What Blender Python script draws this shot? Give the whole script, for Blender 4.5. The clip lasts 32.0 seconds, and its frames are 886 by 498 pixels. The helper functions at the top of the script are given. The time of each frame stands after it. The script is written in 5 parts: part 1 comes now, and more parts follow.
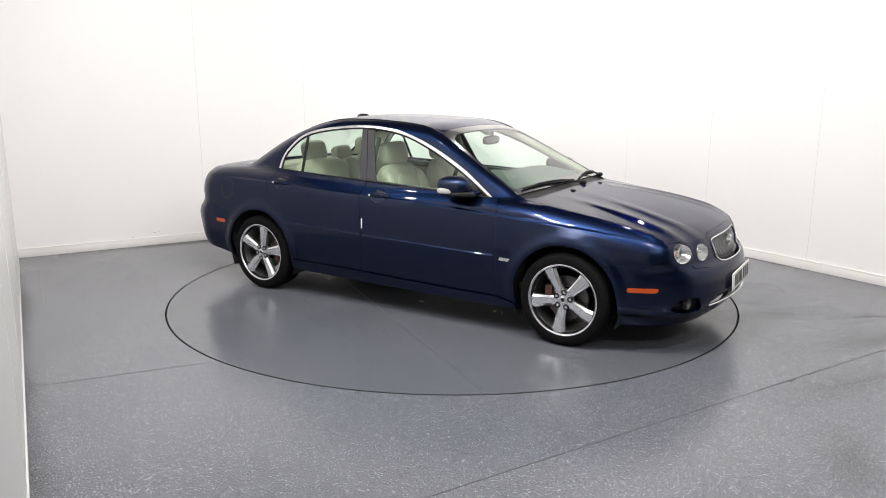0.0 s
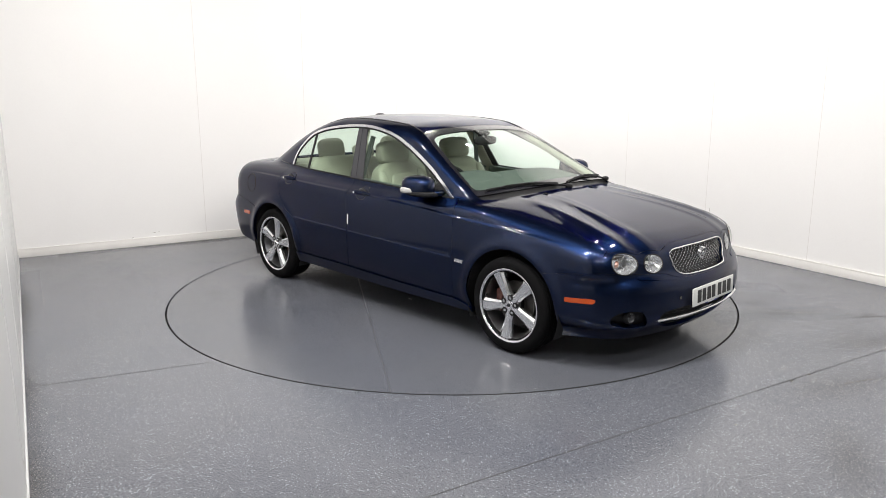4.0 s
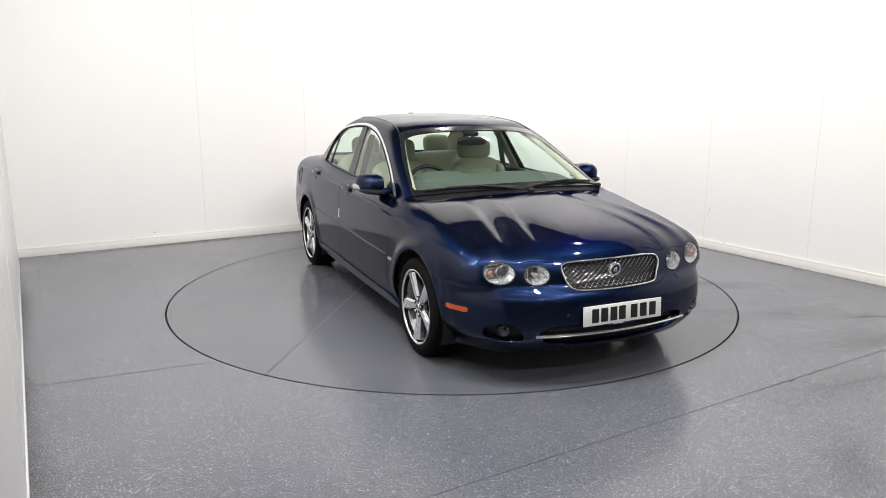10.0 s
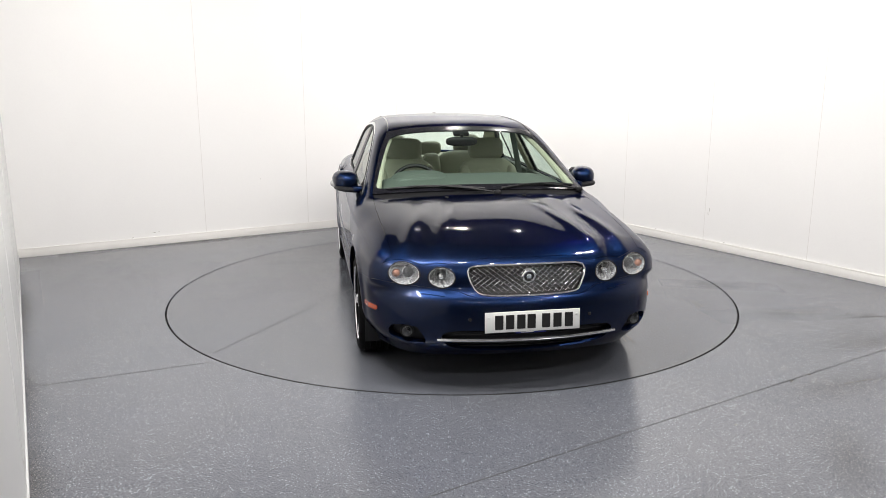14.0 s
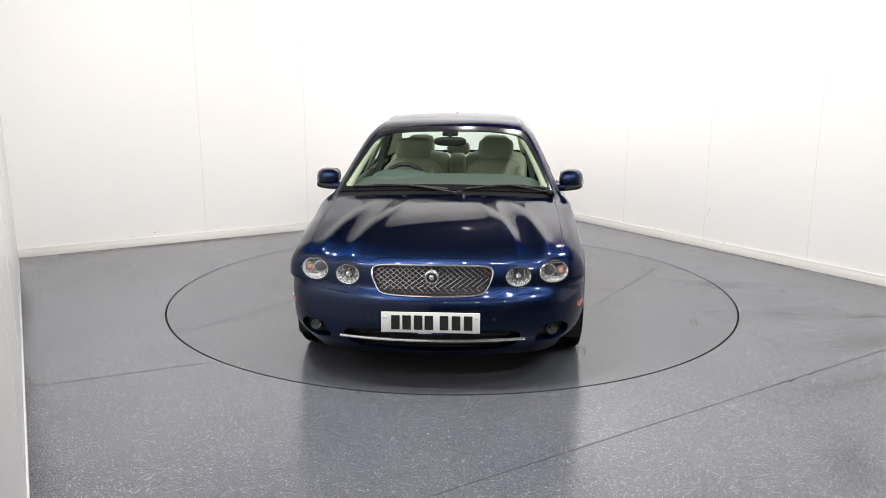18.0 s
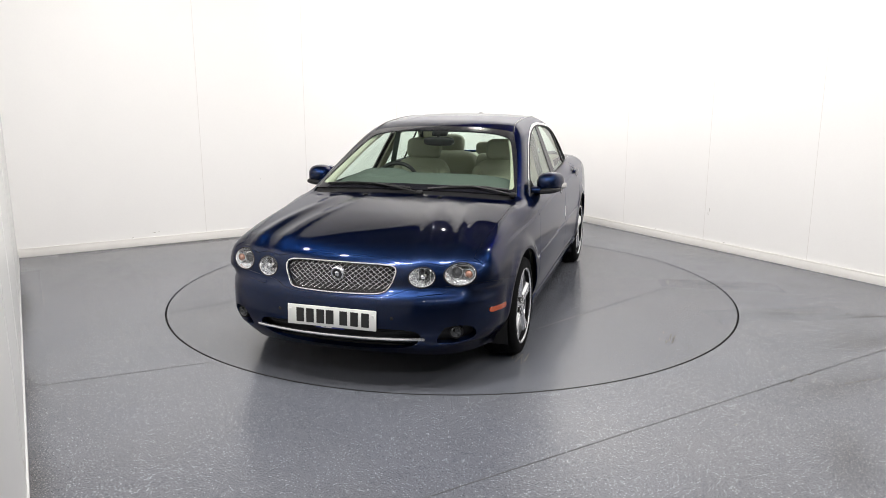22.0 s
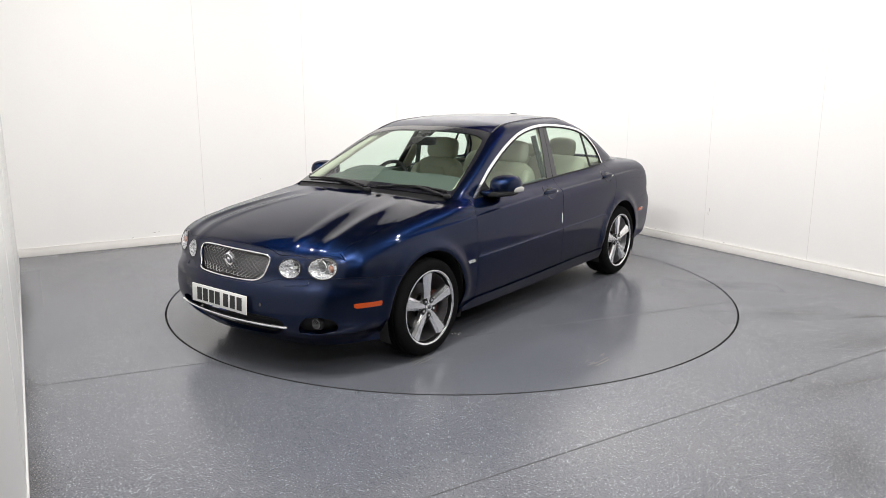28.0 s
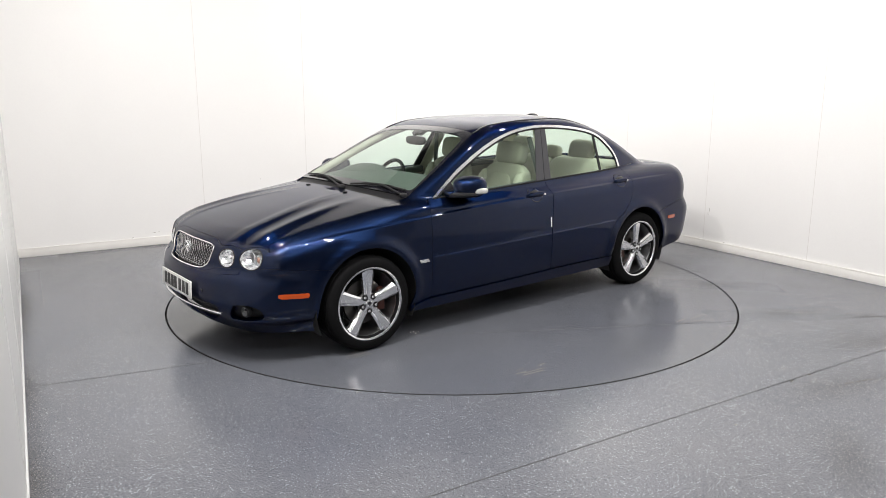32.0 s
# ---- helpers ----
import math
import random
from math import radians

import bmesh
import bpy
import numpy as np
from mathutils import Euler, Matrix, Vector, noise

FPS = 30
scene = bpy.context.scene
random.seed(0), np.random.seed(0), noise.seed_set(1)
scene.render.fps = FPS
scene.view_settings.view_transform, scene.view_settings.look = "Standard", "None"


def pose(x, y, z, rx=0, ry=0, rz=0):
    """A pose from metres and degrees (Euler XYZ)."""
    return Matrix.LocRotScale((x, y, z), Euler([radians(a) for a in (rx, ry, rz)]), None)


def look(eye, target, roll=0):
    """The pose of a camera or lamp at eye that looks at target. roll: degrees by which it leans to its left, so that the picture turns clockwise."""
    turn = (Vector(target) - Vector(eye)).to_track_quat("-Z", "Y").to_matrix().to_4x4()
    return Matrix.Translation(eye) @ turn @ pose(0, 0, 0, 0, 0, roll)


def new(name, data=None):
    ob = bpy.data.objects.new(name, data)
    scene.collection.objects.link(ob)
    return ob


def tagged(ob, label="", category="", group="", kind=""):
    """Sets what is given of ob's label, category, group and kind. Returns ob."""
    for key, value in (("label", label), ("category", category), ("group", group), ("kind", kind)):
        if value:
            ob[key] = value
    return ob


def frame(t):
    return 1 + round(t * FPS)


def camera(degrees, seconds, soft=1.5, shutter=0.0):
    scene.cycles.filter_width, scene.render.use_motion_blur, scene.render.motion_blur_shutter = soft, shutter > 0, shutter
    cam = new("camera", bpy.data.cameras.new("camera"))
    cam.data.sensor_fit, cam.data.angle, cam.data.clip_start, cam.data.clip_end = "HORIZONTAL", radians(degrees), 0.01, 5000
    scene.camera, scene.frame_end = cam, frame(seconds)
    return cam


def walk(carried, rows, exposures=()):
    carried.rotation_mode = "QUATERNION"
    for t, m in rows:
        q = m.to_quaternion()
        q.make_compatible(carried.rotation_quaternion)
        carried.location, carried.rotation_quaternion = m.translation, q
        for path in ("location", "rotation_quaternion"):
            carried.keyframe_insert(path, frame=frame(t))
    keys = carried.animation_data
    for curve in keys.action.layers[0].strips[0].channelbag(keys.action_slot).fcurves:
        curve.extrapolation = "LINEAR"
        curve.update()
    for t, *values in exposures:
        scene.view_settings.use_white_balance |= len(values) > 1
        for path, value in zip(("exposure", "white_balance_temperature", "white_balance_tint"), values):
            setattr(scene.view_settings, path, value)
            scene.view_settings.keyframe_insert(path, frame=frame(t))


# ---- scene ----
from mathutils.geometry import delaunay_2d_cdt as cdt


# ================= camera and turning table =================
cam = camera(61.84, 32.0, soft=0.75)
EYE = Vector((0.0, -6.0551, 1.6257))
PITCH, PAN = radians(12.0545), radians(-0.6414)
AIM = Vector((math.sin(PAN) * math.cos(PITCH), math.cos(PAN) * math.cos(PITCH), -math.sin(PITCH)))
walk(cam, [(0.0, look(EYE, EYE + AIM)), (32.0, look(EYE, EYE + AIM))])


def heading(t):
    """Degrees by which the turning table has turned: the car's nose against the world's x axis."""
    return -31.7266 - 3.29941 * t - 8.56496e-3 * t * t + 1.55936e-4 * t ** 3


# ================= light =================
world = bpy.data.worlds.new("world")
scene.world = world
world.use_nodes = True
world.node_tree.nodes["Background"].inputs[0].default_value = (0.9, 0.95, 1.0, 1)
world.node_tree.nodes["Background"].inputs[1].default_value = 0.03
scene.view_settings.exposure = 0.09
CEILING, WALL, LAMP_Z = 4.4, 4.25, 3.85


def area_lamp(name, x, y, z, sx, sy, watts, aim=None, colour=(1.0, 0.97, 0.94)):
    data = bpy.data.lights.new(name, "AREA")
    data.shape, data.size, data.size_y, data.energy, data.color = "RECTANGLE", sx, sy, watts, colour
    ob = new(name, data)
    ob.matrix_world = look((x, y, z), aim or (x, y + 1e-4, 0))
    return ob


LAMP_SCALE = 0.685
# unseen spotlights under the dark ceiling, between the camera and the table, with added fills: (x, y, watts, aimed at)
AIM_LEFT, AIM_MID, AIM_RIGHT = (-2.2, 2.2, 0.7), (0.3, 2.5, 0.7), (2.6, 1.6, 0.7)
SPOTS = [(-1.1, -2.9, 56, AIM_RIGHT), (-0.4, -2.65, 82, AIM_MID), (1.4, -2.9, 56, AIM_MID), (0.25, -2.65, 30, AIM_LEFT), (0.85, -2.95, 26, AIM_LEFT),
         (-0.1, -6.4, 12, AIM_LEFT), (0.55, -6.5, 16, AIM_MID), (1.2, -6.4, 16, AIM_MID),
         # the last two of this row are fills, added to brighten the near floor
         (2.4, -6.2, 34, AIM_RIGHT), (3.0, -5.6, 36, AIM_RIGHT), (2.6, -3.6, 86, (2.3, -3.0, 0.0)), (-1.3, -3.4, 86, (-1.2, -3.0, 0.0)),
         (-2.4, -0.3, 22, (-2.4, -0.2, 0.0)), (-1.8, -1.2, 30, (-1.8, -1.1, 0.0)), (2.1, -0.8, 30, (2.1, -0.7, 0.0)), (2.0, 0.7, 22, (2.0, 0.8, 0.0)),
         # fills behind the table, added to brighten the far corner
         (1.0, 2.0, 64, (1.25, 3.9, 1.1)), (0.2, 2.2, 34, (0.6, 3.8, 1.2))]

# ================= materials =================


def nodes_of(name):
    m = bpy.data.materials.new(name)
    m.use_nodes = True
    nt = m.node_tree
    return m, nt, nt.nodes["Principled BSDF"]


def plain(name, colour, rough=0.5, metal=0.0, bump=0.0, scale=200.0, vary=0.0, coat=0.0, emit=0.0, spec=0.5):
    """A principled surface with an optional fine grain in colour and relief."""
    m, nt, b = nodes_of(name)
    b.inputs["Base Color"].default_value = (*colour, 1)
    b.inputs["Roughness"].default_value = rough
    b.inputs["Metallic"].default_value = metal
    b.inputs["Coat Weight"].default_value = coat
    b.inputs["Specular IOR Level"].default_value = spec
    if emit:
        b.inputs["Emission Color"].default_value = (*colour, 1)
        b.inputs["Emission Strength"].default_value = emit
    if bump or vary:
        tc = nt.nodes.new("ShaderNodeTexCoord")
        no = nt.nodes.new("ShaderNodeTexNoise")
        no.inputs["Scale"].default_value, no.inputs["Detail"].default_value = scale, 4
        nt.links.new(tc.outputs["Object"], no.inputs["Vector"])
        if bump:
            bp = nt.nodes.new("ShaderNodeBump")
            bp.inputs["Strength"].default_value, bp.inputs["Distance"].default_value = bump, 0.002
            nt.links.new(no.outputs["Fac"], bp.inputs["Height"])
            nt.links.new(bp.outputs["Normal"], b.inputs["Normal"])
        if vary:
            n2 = nt.nodes.new("ShaderNodeTexNoise")
            n2.inputs["Scale"].default_value = scale * 0.04
            nt.links.new(tc.outputs["Object"], n2.inputs["Vector"])
            mx = nt.nodes.new("ShaderNodeMix")
            mx.data_type = "RGBA"
            mx.inputs["A"].default_value = (*[c * (1 - vary) for c in colour], 1)
            mx.inputs["B"].default_value = (*[min(1, c * (1 + vary)) for c in colour], 1)
            ad = nt.nodes.new("ShaderNodeMath")
            ad.operation = "MULTIPLY_ADD"
            ad.inputs[1].default_value, ad.inputs[2].default_value = 0.5, 0.0
            nt.links.new(no.outputs["Fac"], ad.inputs[0])
            a2 = nt.nodes.new("ShaderNodeMath")
            a2.operation = "MULTIPLY_ADD"
            a2.inputs[1].default_value = 0.5
            nt.links.new(n2.outputs["Fac"], a2.inputs[0])
            nt.links.new(ad.outputs[0], a2.inputs[2])
            nt.links.new(a2.outputs[0], mx.inputs["Factor"])
            nt.links.new(mx.outputs["Result"], b.inputs["Base Color"])
    return m


def paint_material():
    """Dark blue metallic car paint: fine flakes under a clear coat."""
    m, nt, b = nodes_of("blue_metallic_paint")
    tc = nt.nodes.new("ShaderNodeTexCoord")
    vo = nt.nodes.new("ShaderNodeTexVoronoi")
    vo.inputs["Scale"].default_value = 900
    mx = nt.nodes.new("ShaderNodeMix")
    mx.data_type = "RGBA"
    mx.inputs["A"].default_value = (0.0032, 0.0072, 0.0235, 1)
    mx.inputs["B"].default_value = (0.0092, 0.0220, 0.0720, 1)
    nt.links.new(tc.outputs["Object"], vo.inputs["Vector"])
    nt.links.new(vo.outputs["Color"], mx.inputs["Factor"])
    nt.links.new(mx.outputs["Result"], b.inputs["Base Color"])
    b.inputs["Metallic"].default_value = 1.0
    b.inputs["Roughness"].default_value = 0.34
    b.inputs["Specular Tint"].default_value = (0.16, 0.22, 0.36, 1)
    b.inputs["Coat Weight"].default_value = 0.78
    b.inputs["Coat Roughness"].default_value = 0.03
    b.inputs["Coat IOR"].default_value = 1.43
    return m


def glass_material(name, tint, gloss=0.02):
    m = bpy.data.materials.new(name)
    m.use_nodes = True
    nt = m.node_tree
    nt.nodes.remove(nt.nodes["Principled BSDF"])
    tr = nt.nodes.new("ShaderNodeBsdfTransparent")
    tr.inputs[0].default_value = (*tint, 1)
    gl = nt.nodes.new("ShaderNodeBsdfGlossy")
    gl.inputs["Roughness"].default_value = gloss
    lw = nt.nodes.new("ShaderNodeLayerWeight")
    lw.inputs[0].default_value = 0.5
    pw = nt.nodes.new("ShaderNodeMath")
    pw.operation, pw.inputs[1].default_value = "POWER", 5.0
    fr = nt.nodes.new("ShaderNodeMath")
    fr.operation = "MULTIPLY_ADD"
    fr.inputs[1].default_value, fr.inputs[2].default_value = 0.92, 0.05
    nt.links.new(lw.outputs["Facing"], pw.inputs[0])
    nt.links.new(pw.outputs[0], fr.inputs[0])
    mx = nt.nodes.new("ShaderNodeMixShader")
    nt.links.new(fr.outputs[0], mx.inputs[0])
    nt.links.new(tr.outputs[0], mx.inputs[1])
    nt.links.new(gl.outputs[0], mx.inputs[2])
    nt.links.new(mx.outputs[0], nt.nodes["Material Output"].inputs[0])
    return m


def floor_material(name, fleck_share, dull, gloss):
    """Grey safety vinyl: fine pale and dark flecks, and worn dull patches."""
    m, nt, b = nodes_of(name)
    L = nt.links.new
    tc = nt.nodes.new("ShaderNodeTexCoord")

    def tex(kind, scale, **kw):
        n = nt.nodes.new(kind)
        n.inputs["Scale"].default_value = scale
        for k, v in kw.items():
            n.inputs[k].default_value = v
        L(tc.outputs["Object"], n.inputs["Vector"])
        return n

    def ramp(src, a, b2, c0=(0, 0, 0, 1), c1=(1, 1, 1, 1)):
        r = nt.nodes.new("ShaderNodeValToRGB")
        r.color_ramp.elements[0].position, r.color_ramp.elements[1].position = a, b2
        r.color_ramp.elements[0].color, r.color_ramp.elements[1].color = c0, c1
        L(src, r.inputs[0])
        return r.outputs[0]

    def mix(fac, a, b2, kind="MIX"):
        n = nt.nodes.new("ShaderNodeMix")
        n.data_type, n.blend_type = "RGBA", kind
        for s, k in ((fac, "Factor"), (a, "A"), (b2, "B")):
            if isinstance(s, (tuple, float)):
                n.inputs[k].default_value = s
            else:
                L(s, n.inputs[k])
        return n.outputs["Result"]

    grain = tex("ShaderNodeTexNoise", 150, Detail=4.0, Roughness=0.75)
    dark, pale = (0.036, 0.039, 0.049, 1), (0.180, 0.190, 0.218, 1)
    base = mix(ramp(grain.outputs["Fac"], 0.34, 0.66), tuple(c * dull for c in dark[:3]) + (1,), tuple(c * dull for c in pale[:3]) + (1,))
    cells = tex("ShaderNodeTexVoronoi", 114)
    pick = nt.nodes.new("ShaderNodeSeparateColor")
    L(cells.outputs["Color"], pick.inputs[0])
    near = ramp(cells.outputs["Distance"], 0.20, 0.42, (1, 1, 1, 1), (0, 0, 0, 1))
    some = ramp(pick.outputs[0], 1 - fleck_share, 1.01 - fleck_share)
    base = mix(mix(1.0, near, some, "MULTIPLY"), base, (0.42, 0.445, 0.50, 1))
    some2 = ramp(pick.outputs[1], 0.70, 0.72)
    base = mix(mix(1.0, near, some2, "MULTIPLY"), base, (0.022, 0.025, 0.034, 1))
    broad = tex("ShaderNodeTexNoise", 0.9, Detail=3.0)
    base = mix(1.0, base, ramp(broad.outputs["Fac"], 0.35, 0.7, (0.97, 0.97, 0.98, 1), (1.07, 1.05, 1.02, 1)), "MULTIPLY")
    worn = tex("ShaderNodeTexNoise", 2.2, Detail=4.0, Roughness=0.6)
    base = mix(1.0, base, ramp(worn.outputs["Fac"], 0.3, 0.72, (0.96, 0.96, 0.96, 1), (1.04, 1.04, 1.04, 1)), "MULTIPLY")
    L(base, b.inputs["Base Color"])
    L(ramp(worn.outputs["Fac"], 0.35, 0.7, (gloss, gloss, gloss, 1), (gloss + 0.05, gloss + 0.05, gloss + 0.05, 1)), b.inputs["Roughness"])
    b.inputs["Specular IOR Level"].default_value = 0.55
    bp = nt.nodes.new("ShaderNodeBump")
    bp.inputs["Strength"].default_value, bp.inputs["Distance"].default_value = 0.06, 0.001
    L(grain.outputs["Fac"], bp.inputs["Height"])
    L(bp.outputs["Normal"], b.inputs["Normal"])
    return m


M_FLOOR = floor_material("speckled_grey_vinyl", 0.32, 1.10, 0.20)
M_TABLE = floor_material("worn_disc_vinyl", 0.05, 1.0, 0.165)
M_WALL = plain("white_wall_paint", (0.83, 0.82, 0.81), 0.45, bump=0.05, scale=60, vary=0.03)
M_JOINT = plain("pale_grey_joint", (0.72, 0.70, 0.68), 0.5)
M_STRIP = plain("white_joint_strip", (0.85, 0.84, 0.83), 0.35)
M_SKIRT = plain("white_skirting_gloss", (0.80, 0.78, 0.75), 0.3, bump=0.1, scale=30, vary=0.05)
M_CEIL = plain("dark_ceiling_board", (0.07, 0.07, 0.072), 0.7, bump=0.1, scale=90, vary=0.04)
M_DARKWALL = plain("grey_partition", (0.50, 0.50, 0.50), 0.6, vary=0.1, scale=40)
M_SEAM = plain("dark_weld_seam", (0.065, 0.067, 0.072), 0.45)
M_BROWN = plain("brown_scuff", (0.085, 0.08, 0.074), 0.55, vary=0.3, scale=120)
M_LAMPBODY = plain("dark_lamp_body", (0.05, 0.05, 0.052), 0.5)
M_LIGHT = plain("lit_diffuser", (1.0, 0.97, 0.93), 0.4, emit=6.0)
M_PAINT = paint_material()


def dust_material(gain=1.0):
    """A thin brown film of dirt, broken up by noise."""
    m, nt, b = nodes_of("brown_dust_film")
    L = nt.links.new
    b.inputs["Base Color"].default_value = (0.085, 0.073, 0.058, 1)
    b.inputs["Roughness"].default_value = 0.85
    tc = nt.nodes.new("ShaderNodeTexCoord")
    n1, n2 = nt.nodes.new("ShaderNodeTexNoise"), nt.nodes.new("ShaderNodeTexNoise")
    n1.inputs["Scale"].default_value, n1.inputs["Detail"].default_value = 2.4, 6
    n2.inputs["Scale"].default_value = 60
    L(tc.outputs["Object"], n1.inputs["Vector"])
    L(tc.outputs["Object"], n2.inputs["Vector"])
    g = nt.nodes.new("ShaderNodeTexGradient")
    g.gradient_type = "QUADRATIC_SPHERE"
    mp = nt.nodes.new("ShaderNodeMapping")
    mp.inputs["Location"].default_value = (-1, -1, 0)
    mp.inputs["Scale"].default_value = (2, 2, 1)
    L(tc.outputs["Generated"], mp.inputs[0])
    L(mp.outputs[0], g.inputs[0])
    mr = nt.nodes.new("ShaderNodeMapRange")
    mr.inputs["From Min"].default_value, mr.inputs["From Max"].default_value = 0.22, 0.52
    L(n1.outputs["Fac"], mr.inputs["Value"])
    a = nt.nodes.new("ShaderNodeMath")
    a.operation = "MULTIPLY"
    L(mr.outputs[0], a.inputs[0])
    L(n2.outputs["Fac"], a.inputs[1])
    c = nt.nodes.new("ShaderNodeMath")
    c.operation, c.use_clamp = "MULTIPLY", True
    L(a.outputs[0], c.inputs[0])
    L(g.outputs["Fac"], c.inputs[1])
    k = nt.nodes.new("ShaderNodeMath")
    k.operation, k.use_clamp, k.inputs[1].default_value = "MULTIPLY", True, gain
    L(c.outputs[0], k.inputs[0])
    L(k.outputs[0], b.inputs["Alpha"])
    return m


M_DUST, M_WALLDIRT = dust_material(1.2), dust_material(2.6)
M_BLACK = plain("black_plastic", (0.008, 0.008, 0.009), 0.5, bump=0.15, scale=600, spec=0.25)
M_GLOSSBLACK = plain("gloss_black_trim", (0.008, 0.008, 0.011), 0.18, coat=0.6)
M_UNDER = plain("black_underbody", (0.008, 0.008, 0.009), 0.8)
M_RUBBER = plain("tyre_rubber", (0.0065, 0.0065, 0.007), 0.75, bump=0.3, scale=300, vary=0.25, spec=0.05)
M_SATIN = plain("bright_anodised_trim", (0.78, 0.79, 0.80), 0.22, 0.9)
M_WESTEDGE = plain("grey_edge_trim", (0.62, 0.62, 0.62), 0.3)
M_WESTRIB = plain("white_panel_edge", (0.80, 0.80, 0.79), 0.3)
M_WESTWALL = plain("grey_gloss_panel", (0.76, 0.76, 0.755), 0.4, vary=0.05, scale=30, coat=0.1)
M_PILLAR = plain("satin_black_pillar", (0.028, 0.028, 0.032), 0.38)
M_REPEATER = plain("pale_repeater_lens", (0.36, 0.36, 0.35), 0.1, coat=1.0)
M_WIRE = plain("grille_wire_chrome", (0.74, 0.75, 0.77), 0.14, 0.95)
M_CHROME = plain("chrome", (0.80, 0.81, 0.82), 0.09, 0.88)
M_ALLOY = plain("silver_alloy_paint", (0.84, 0.85, 0.87), 0.17, 0.94, vary=0.05, scale=900, coat=0.5)
# silver alloy again, darkened: the shade inside the wheel is in its colour
M_BARREL = plain("alloy_darkened_as_shade", (0.30, 0.30, 0.31), 0.3, 0.95, vary=0.1, scale=200)
M_DISC = plain("brake_disc_steel", (0.11, 0.105, 0.10), 0.4, 1.0, vary=0.2, scale=80)
M_RUST = plain("red_brown_caliper", (0.055, 0.014, 0.009), 0.6, vary=0.3, scale=60)
M_GLASS = glass_material("green_tinted_glass", (0.90, 0.985, 0.93))
M_SIDEGLASS = glass_material("side_window_glass", (0.87, 0.97, 0.905))
M_LENS = glass_material("clear_lamp_lens", (0.96, 0.97, 0.98))
M_REFLECT = plain("lamp_reflector", (0.92, 0.93, 0.94), 0.10, 0.82)
M_PROJ = plain("smoked_projector_lens", (0.07, 0.072, 0.075), 0.3, coat=0.4)
M_BULB = plain("frosted_bulb_glass", (0.85, 0.84, 0.80), 0.2)
M_AMBER = plain("amber_lens", (0.42, 0.058, 0.004), 0.25, coat=0.8)
M_AMBERBULB = plain("amber_bulb", (0.40, 0.20, 0.14), 0.2, coat=0.5)
M_RED = plain("red_lens", (0.35, 0.01, 0.01), 0.2, coat=0.8)
M_PLATE = plain("white_plate", (0.70, 0.71, 0.69), 0.35)
M_INK = plain("black_ink", (0.012, 0.012, 0.012), 0.4)
M_BLUE = plain("blue_strip", (0.02, 0.03, 0.18), 0.4)
M_LEATHER = plain("cream_leather", (0.35, 0.35, 0.275), 0.5, bump=0.35, scale=140, vary=0.06)
M_TRIM = plain("cream_trim", (0.38, 0.375, 0.295), 0.6, bump=0.2, scale=200, vary=0.05)
M_DASH = plain("grey_green_dashboard", (0.062, 0.078, 0.068), 0.65, bump=0.3, scale=250, vary=0.1)
M_CARPET = plain("dark_carpet", (0.06, 0.058, 0.05), 0.95, bump=0.5, scale=300)
M_MIRROR = plain("mirror_glass", (0.85, 0.86, 0.87), 0.02, 1.0)
M_WHITE = plain("white_sticker", (0.85, 0.85, 0.85), 0.5)

# ================= mesh helpers =================


def link(name, verts, faces, material, parent=None, smooth=False, label=""):
    me = bpy.data.meshes.new(name)
    me.from_pydata([tuple(v) for v in verts], [], faces)
    me.validate()
    if smooth:
        me.polygons.foreach_set("use_smooth", [True] * len(me.polygons))
    me.materials.append(material)
    ob = new(name, me)
    ob.parent = parent
    if label:
        ob["label"] = label
    return ob


def part(name, bm, material, parent=None, label="", smooth=True, sharp=27):
    """Links a bmesh as one mesh object under a thing or part."""
    bmesh.ops.recalc_face_normals(bm, faces=bm.faces)
    if smooth:
        for f in bm.faces:
            f.smooth = True
        for e in bm.edges:
            if len(e.link_faces) == 2 and e.calc_face_angle(0) > radians(sharp):
                e.smooth = False
    me = bpy.data.meshes.new(name)
    bm.to_mesh(me)
    bm.free()
    me.materials.append(material)
    ob = new(name, me)
    ob.parent = parent
    if label:
        ob["label"] = label
    return ob


def box(sx, sy, sz, bevel=0.0, seg=2, at=None):
    bm = bmesh.new()
    bmesh.ops.create_cube(bm, size=1)
    bmesh.ops.scale(bm, vec=(sx, sy, sz), verts=bm.verts)
    if bevel:
        bmesh.ops.bevel(bm, geom=bm.edges[:], offset=bevel, segments=seg, profile=0.5, affect="EDGES")
    if at is not None:
        bmesh.ops.transform(bm, matrix=at, verts=bm.verts)
    return bm


def pillow(sx, sy, sz, n=3.2, at=None, rows=14, cols=28):
    """A superellipsoid: a soft cushion of the size given."""
    bm = bmesh.new()

    def p(c):
        return math.copysign(abs(c) ** (2 / n), c)

    ring = []
    for i in range(1, rows):
        a = -math.pi / 2 + math.pi * i / rows
        ring.append([bm.verts.new((sx / 2 * p(math.cos(a)) * p(math.cos(t)), sy / 2 * p(math.cos(a)) * p(math.sin(t)), sz / 2 * p(math.sin(a))))
                     for t in [2 * math.pi * j / cols for j in range(cols)]])
    lo, hi = bm.verts.new((0, 0, -sz / 2)), bm.verts.new((0, 0, sz / 2))
    for r0, r1 in zip(ring, ring[1:]):
        for j in range(cols):
            k = (j + 1) % cols
            bm.faces.new((r0[j], r0[k], r1[k], r1[j]))
    for j in range(cols):
        k = (j + 1) % cols
        bm.faces.new((lo, ring[0][k], ring[0][j]))
        bm.faces.new((hi, ring[-1][j], ring[-1][k]))
    if at is not None:
        bmesh.ops.transform(bm, matrix=at, verts=bm.verts)
    return bm


